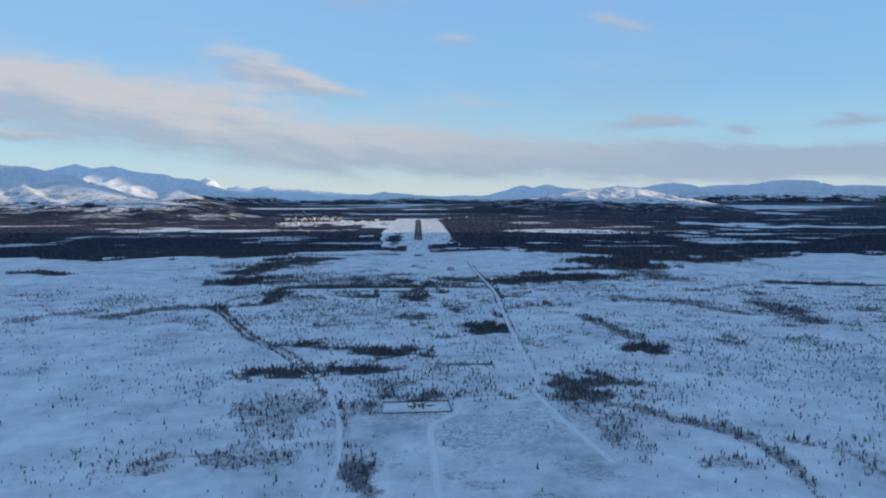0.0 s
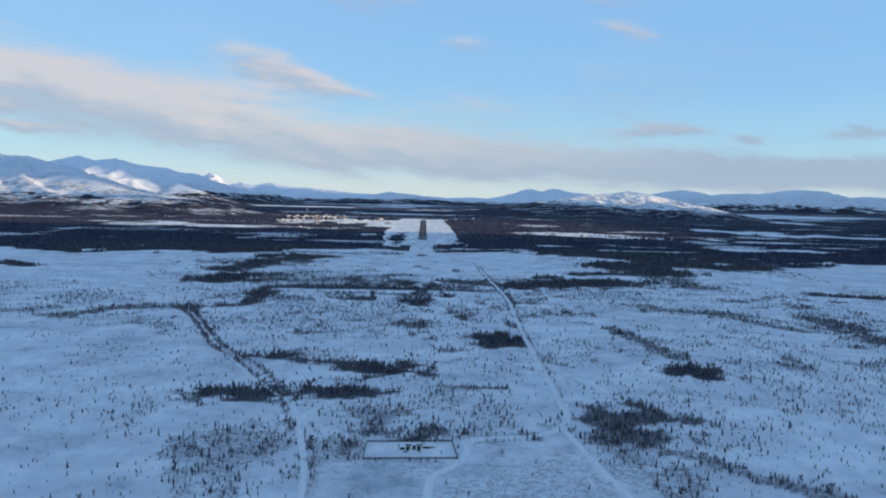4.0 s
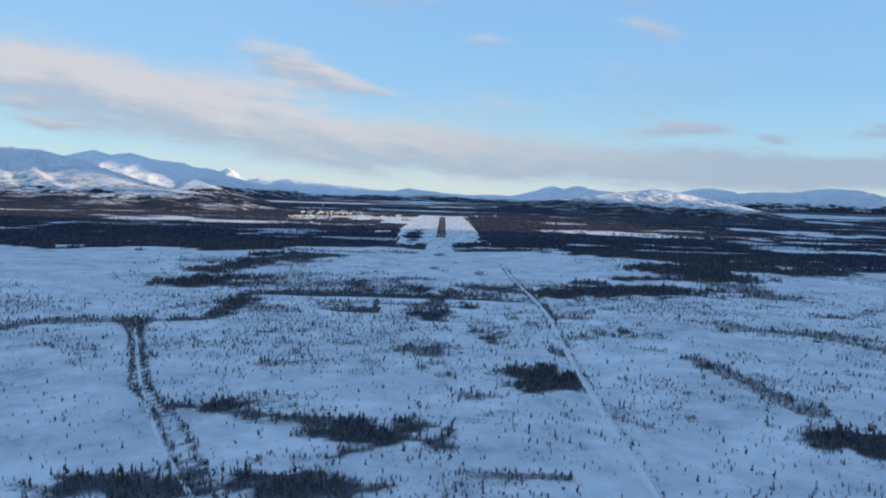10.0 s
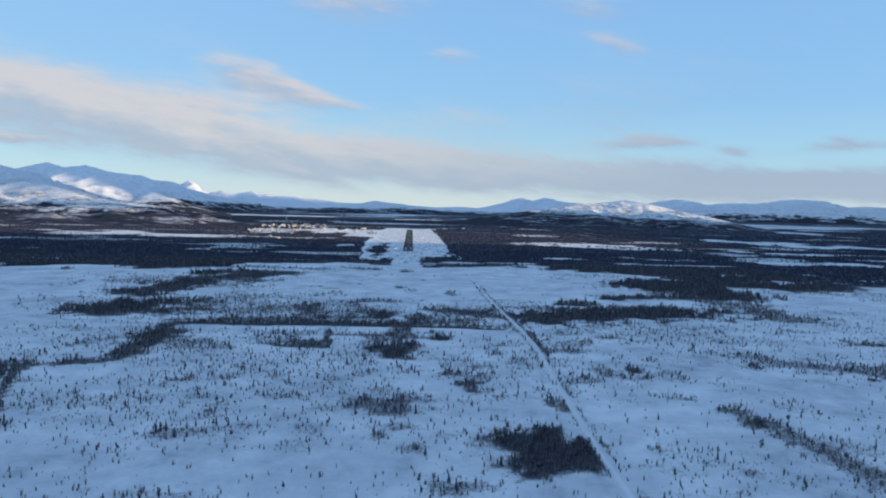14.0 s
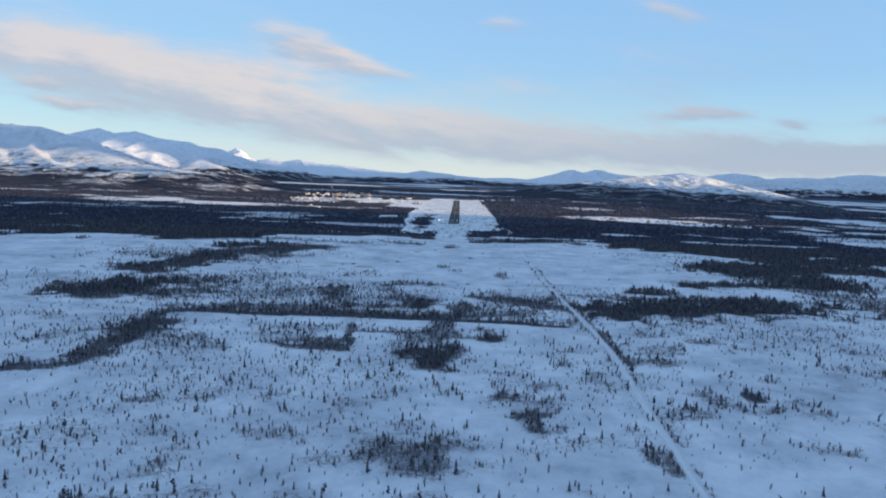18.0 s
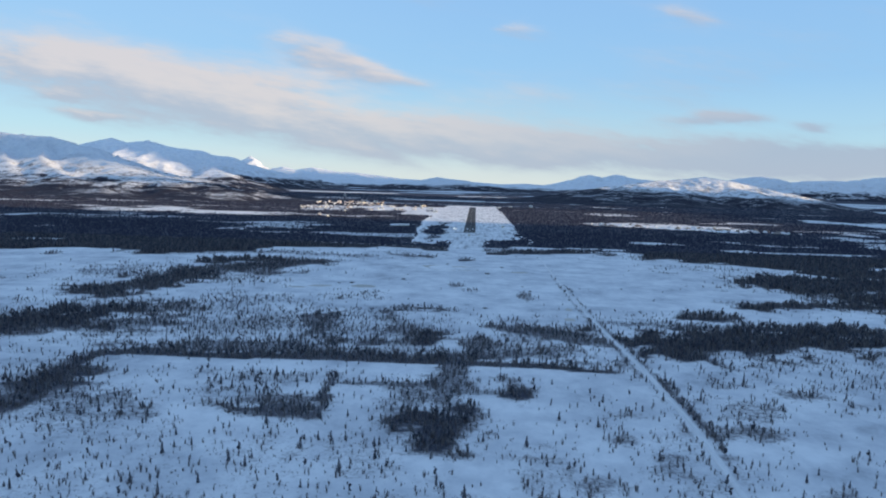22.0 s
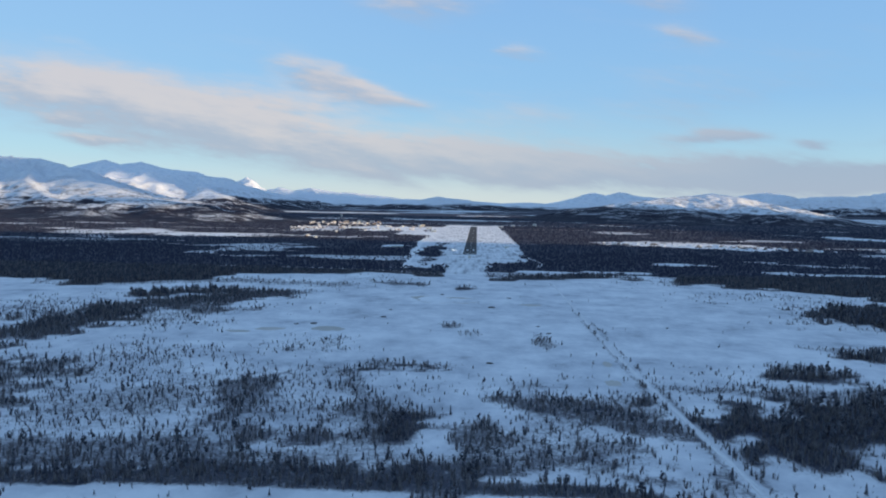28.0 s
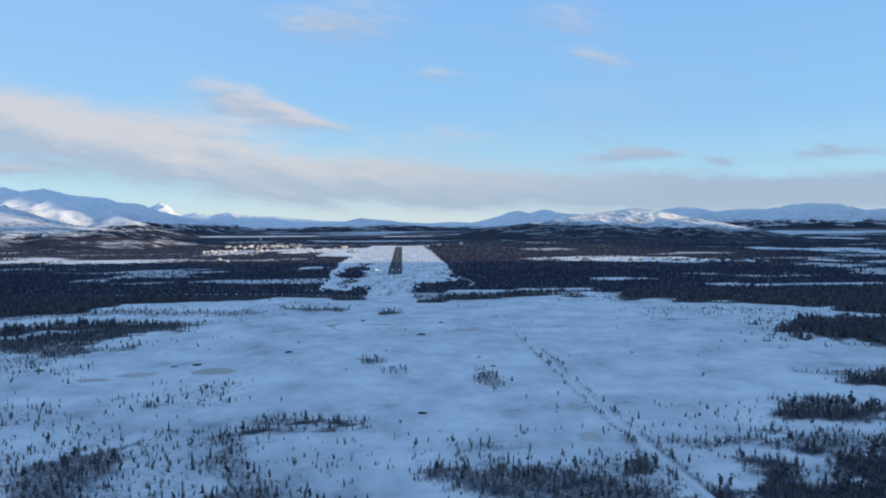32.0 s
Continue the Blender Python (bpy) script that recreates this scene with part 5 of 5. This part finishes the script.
pale, warm = "pale sunlit panel apartment block with a snowy roof", "brownish sunlit brick block with a snowy roof"
TOWN = [(-416, 2413, 15, 7, 8, 4, 5, 5), (-396, 2446, 10, 7, 10, 0, 3, 5), (-375, 2482, 18, 7, 8, 8, 5, 4), (-341, 2477, 22, 7, 10, 0, 6, 5), (-312, 2436, 12, 7, 8, 5, 4, 4), (-293, 2392, 18, 7, 9, -3, 5, 5), (-272, 2388, 10, 7, 8, 0, 3, 4), (-254, 2384, 16, 7, 8, 3, 5, 4), (-477, 3161, 9, 8, 13, 0, 3, 6)]
TOWN2 = [(-326.1, 2622.9, 26, 7, 8, 2, 7, 4), (-284.8, 2579.2, 20, 7, 8, 0, 6, 4), (-258.2, 2514.8, 16, 7, 9, 6, 4, 4), (-159.6, 2062, 11, 6, 5, 0, 3, 2), (-213, 1962.3, 8, 5, 4, 4, 2, 2), (-206.5, 2027.3, 9, 5, 5, -6, 3, 2), (-281, 2063.7, 10, 6, 5, 0, 3, 2)]
TOWN3 = [(-127.6, 2315.2, 26, 12, 7, 0, 5, 2), (-251, 1854.4, 6, 5, 4, 0, 2, 2), (-233.1, 1595.7, 7, 5, 4.5, 0, 2, 2), (-256, 1638.5, 6, 5, 5, 5, 2, 2), (-263.8, 1682.7, 6, 5, 4, -4, 2, 2), (-192.6, 2200.9, 14, 6, 5, 3, 4, 2), (-230.6, 2280.3, 12, 6, 6, -3, 3, 3), (-303.2, 2211.3, 9, 6, 5, 0, 3, 2), (-360.8, 2228.1, 10, 6, 5, 4, 3, 2)]
for k, (x, y, w, d, h, a, bays, storeys) in enumerate(TOWN + TOWN2 + TOWN3):
    block(x, y, w * 0.62, d * 0.7, h * 0.56, a + 46, M_WALL_R if k % 4 == 3 else M_WALL_W, storeys, bays, warm if k % 4 == 3 else pale)
rr = random.Random(5)
for k in range(84):
    cx, cy, sx, sy = ((-335, 2430, 80, 110), (-200, 2110, 85, 150), (-335, 2420, 95, 160), (-352, 2050, 40, 70))[k % 4]
    x, y = cx + sx * rr.uniform(-1, 1), cy + sy * rr.uniform(-1, 1)
    hut("house", "small sunlit village house with a snowy gable roof", x, y, rr.uniform(3.5, 5.5), rr.uniform(3, 4), rr.uniform(1.8, 2.4), rr.uniform(0.8, 1.4), rr.choice([M_WALL_W, M_WALL_R, M_WALL_W]), rr.uniform(25, 65), 2, "village houses")
for x, y, w, h in ((44.6, 1422, 5, 3.0), (162.1, 2508.9, 9, 5), (101.4, 2446.6, 8, 3.5), (67.9, 2355.1, 10, 3.0), (-90.6, 1404.9, 14, 1.8), (-76.5, 1941.6, 9, 3.5), (-96.4, 2116.6, 12, 4)):
    hut("airfield_building", "plain airfield building with a snowy roof", x, y, w, w * 0.6, h, 1.0, M_WALL_W, 0, 3, "airfield buildings")


# ---- trees ----
def spruce_shape(rr_, tiers=4, sides=6):
    """A narrow northern spruce of height 1: ragged drooping tiers."""
    V, F = [], []
    for k in range(tiers):
        z0, z1 = 0.10 + 0.86 * k / tiers, min(1.0, 0.10 + 0.86 * (k + 1.55) / tiers)
        r_ = (0.125 * (1 - k / tiers) + 0.026)
        a = len(V)
        V.append((rr_.uniform(-0.01, 0.01), rr_.uniform(-0.01, 0.01), z1))
        for j in range(sides):
            an = 2 * math.pi * (j + 0.5 * (k % 2)) / sides + rr_.uniform(-0.2, 0.2)
            q = r_ * rr_.uniform(0.62, 1.15)
            V.append((q * math.cos(an), q * math.sin(an), z0 + rr_.uniform(-0.03, 0.05)))
        F += [(a, a + 1 + j, a + 1 + (j + 1) % sides) for j in range(sides)]
    return np.array(V), np.array(F)


def pine_shape(rr_):
    """A stunted pine of height 1: a bare foot and an uneven, rounded crown of several tufts."""
    V, F = [(-0.02, 0, 0), (0.02, 0, 0), (0, 0, 0.5)], [(0, 1, 2)]
    for k in range(5):
        cx, cy, cz = rr_.uniform(-0.09, 0.09), rr_.uniform(-0.09, 0.09), 0.36 + 0.13 * k
        r_ = rr_.uniform(0.09, 0.15) * (1.15 - 0.12 * k)
        a = len(V)
        V += [(cx, cy, cz + r_ * 1.3), (cx, cy, cz - r_ * 0.7)]
        for j in range(5):
            an = 1.2566 * j + rr_.uniform(-0.3, 0.3)
            q = r_ * rr_.uniform(0.7, 1.25)
            V.append((cx + q * math.cos(an), cy + q * math.sin(an), cz + rr_.uniform(-0.04, 0.04)))
        for j in range(5):
            F += [(a, a + 2 + j, a + 2 + (j + 1) % 5), (a + 1, a + 2 + (j + 1) % 5, a + 2 + j)]
    return np.array(V), np.array(F)


def birch_shape(rr_, twigs=13):
    """A leafless multi-stemmed birch of height 1: thin upright stems with fine twigs."""
    V, F = [], []
    for k in range(twigs):
        an, lean = rr_.uniform(0, 6.283), rr_.uniform(0.03, 0.20)
        z0, z1, w = rr_.uniform(0, 0.35) * (k > 3), rr_.uniform(0.55, 1.0), rr_.uniform(0.018, 0.036)
        c_, s_ = math.cos(an), math.sin(an)
        an2 = rr_.uniform(0, 3.14)
        wx, wy = w * math.cos(an2), w * math.sin(an2)
        a, b0 = len(V), 0.25 * lean
        V += [(b0 * c_ - wx, b0 * s_ - wy, z0), (b0 * c_ + wx, b0 * s_ + wy, z0), (lean * c_, lean * s_, z1)]
        F.append((a, a + 1, a + 2))
    return np.array(V), np.array(F)


def far_shape(rr_):
    V, F = [], []
    for z0, z1, r_ in ((0.0, 0.75, 0.30), (0.4, 1.0, 0.2)):
        a = len(V)
        V.append((0, 0, z1))
        for j in range(4):
            an = 1.5708 * j + rr_.uniform(-0.4, 0.4)
            q = r_ * rr_.uniform(0.7, 1.2)
            V.append((q * math.cos(an), q * math.sin(an), z0))
        F += [(a, a + 1 + j, a + 1 + (j + 1) % 4) for j in range(4)]
    return np.array(V), np.array(F)


def scatter(name, X, Y, H, wide, shapes, mat, label, category):
    """Many plants joined into one mesh: places, heights and a list of shapes."""
    rs = np.random.RandomState(len(X) + 3)
    pick = rs.randint(len(shapes), size=len(X))
    spin = rs.rand(len(X)) * 6.283
    Z = height(X, Y)
    VV, FF, base = [], [], 0
    for k, (V, F) in enumerate(shapes):
        m = pick == k
        n = int(m.sum())
        if not n:
            continue
        c_, s_ = np.cos(spin[m])[:, None], np.sin(spin[m])[:, None]
        hh, ww = H[m][:, None], (H[m] * wide)[:, None]
        px_ = (V[:, 0] * c_ - V[:, 1] * s_) * ww + X[m][:, None]
        py_ = (V[:, 0] * s_ + V[:, 1] * c_) * ww + Y[m][:, None]
        pz = V[:, 2] * hh + Z[m][:, None] - 0.04
        VV.append(np.stack([px_, py_, pz], -1).reshape(-1, 3))
        FF.append((F[None] + (np.arange(n) * len(V))[:, None, None]).reshape(-1, 3) + base)
        base += n * len(V)
    me = fast_mesh(name, np.concatenate(VV), np.concatenate(FF), mat)
    return tagged(new(name, me), label, category, kind="stuff")


rs = np.random.RandomState(11)


def candidates(x0, x1, y0, y1, gap):
    n = int((x1 - x0) * (y1 - y0) / gap**2)
    return rs.rand(n) * (x1 - x0) + x0, rs.rand(n) * (y1 - y0) + y0


srr = random.Random(21)
SPRUCE = [spruce_shape(srr) for _ in range(3)] + [pine_shape(srr) for _ in range(5)]
BIRCH = [birch_shape(srr, 11) for _ in range(8)]
FAR = [far_shape(srr) for _ in range(4)]

# the bog and its stands
X, Y = candidates(-420, 380, 165, 1060, 1.4)
keep = np.abs(X) < 60 + 0.66 * (Y - 60)
X, Y = X[keep], Y[keep]
C = cover(X, Y)
keep = rs.rand(len(X)) < C * (0.62 + 0.34 * step(C, 0.6, 0.9)) * (1 - 0.35 * step(Y, 860, 940)) + 0.012 * (0.15 + 0.9 * step(fbm(X, Y, 26, 3, 88), 0.40, 0.56)) * (1 - 0.985 * step(Y, 690, 750)) * (1 - 0.92 * step(-X, 55, 85) * (1 - step(Y, 420, 480)))
keep &= ~low_field(X, Y) | (rs.rand(len(X)) < 0.05)
X, Y, C = X[keep], Y[keep], C[keep]
kind_ = rs.rand(len(X)) < np.where(C > 0.85, 0.36, 0.22)          # spruce, else birch
H = np.where(kind_, 0.8 + 1.6 * rs.rand(len(X)) ** 1.8 + 1.1 * C, 0.7 + 1.1 * rs.rand(len(X)) + 1.0 * C)
H = H * (1 + 0.55 * step(C, 0.7, 0.95) * step(Y, 640, 700) * np.maximum(step(X, 70, 100), step(-X, 110, 140)))
lone = np.where(kind_ & (H > 1.25) & (np.abs(X - 30) < 95) & (Y > 420) & (Y < 620) & (C < 0.6))[0][:240]
rest = np.ones(len(X), bool)
rest[lone] = False
for y0, y1 in ((100, 400), (400, 600), (600, 800), (800, 1100)):
    m = rest & (Y >= y0) & (Y < y1)
    scatter("spruce_stand", X[m & kind_], Y[m & kind_], H[m & kind_], 1.2, SPRUCE, M_NEEDLE, "dark stunted spruces scattered over the snowy bog", "trees")
    scatter("birch_scrub", X[m & ~kind_], Y[m & ~kind_], H[m & ~kind_], 1.4, BIRCH, M_TWIG, "bare brown birch scrub standing in snow", "scrub")

# low brush between the trees of the thick stands
X2, Y2 = candidates(-420, 380, 165, 1060, 1.17)
keep = np.abs(X2) < 60 + 0.66 * (Y2 - 60)
X2, Y2 = X2[keep], Y2[keep]
C2 = cover(X2, Y2)
keep = (Y2 < 840) & (rs.rand(len(X2)) < (C2 - 0.08) * 0.85)
X2, Y2, C2 = X2[keep], Y2[keep], C2[keep]
BRUSH = [birch_shape(srr, 6) for _ in range(8)]
scatter("low_brush", X2, Y2, (0.35 + 0.45 * rs.rand(len(X2)) + 0.6 * C2) * np.where(low_field(X2, Y2), 0.55, 1.0), 1.9, BRUSH, M_TWIG, "low tangled birch brush poking through snow", "scrub")

# single spruces
MODELS = []
for k in range(5):
    e = tagged(new("spruce"), "small dark narrow spruce standing alone in snow", "tree", "single spruces")
    V, F = spruce_shape(random.Random(70 + k), 6, 7)
    crown = new("crown", mesh_of("crown", [tuple(p) for p in V], [tuple(int(i) for i in f_) for f_ in F], M_NEEDLE))
    crown.parent = e
    part("trunk", rod(bmesh.new(), 0, 0, -0.05, 0.9, 0.022, 6, 0.006), M_BARK, e)
    MODELS.append(e)
for k, i in enumerate(lone):
    m = Matrix.LocRotScale((X[i], Y[i], float(height(X[i], Y[i]))), Euler((0, 0, 0.7 * k)), None)
    if k < 5:
        ob = MODELS[k]
        ob.matrix_basis = m
    else:
        ob = copy_thing(MODELS[k % 5], m)
    ob.scale = (H[i] * 1.5, H[i] * 1.5, H[i] * 1.1)

# the big woods round the airfield, thinner with distance
for y0, y1, gap, hgt, wide in ((900, 1350, 3.3, 1.75, 1.65), (1350, 1800, 4.9, 1.9, 1.75), (1800, 2500, 7.8, 2.2, 2.2), (2500, 3400, 13.0, 2.6, 2.8)):
    half = 0.66 * y1
    X, Y = candidates(-half, half, y0, y1, gap)
    keep = np.abs(X) < 0.64 * Y + 20
    X, Y = X[keep], Y[keep]
    C = cover(X, Y)
    keep = (rs.rand(len(X)) < 0.88 * step(C, 0.30, 0.75)) & ((Y > 1060) | (np.abs(X) > 330))
    X, Y = X[keep], Y[keep]
    H = hgt * (0.65 + 0.6 * rs.rand(len(X)))
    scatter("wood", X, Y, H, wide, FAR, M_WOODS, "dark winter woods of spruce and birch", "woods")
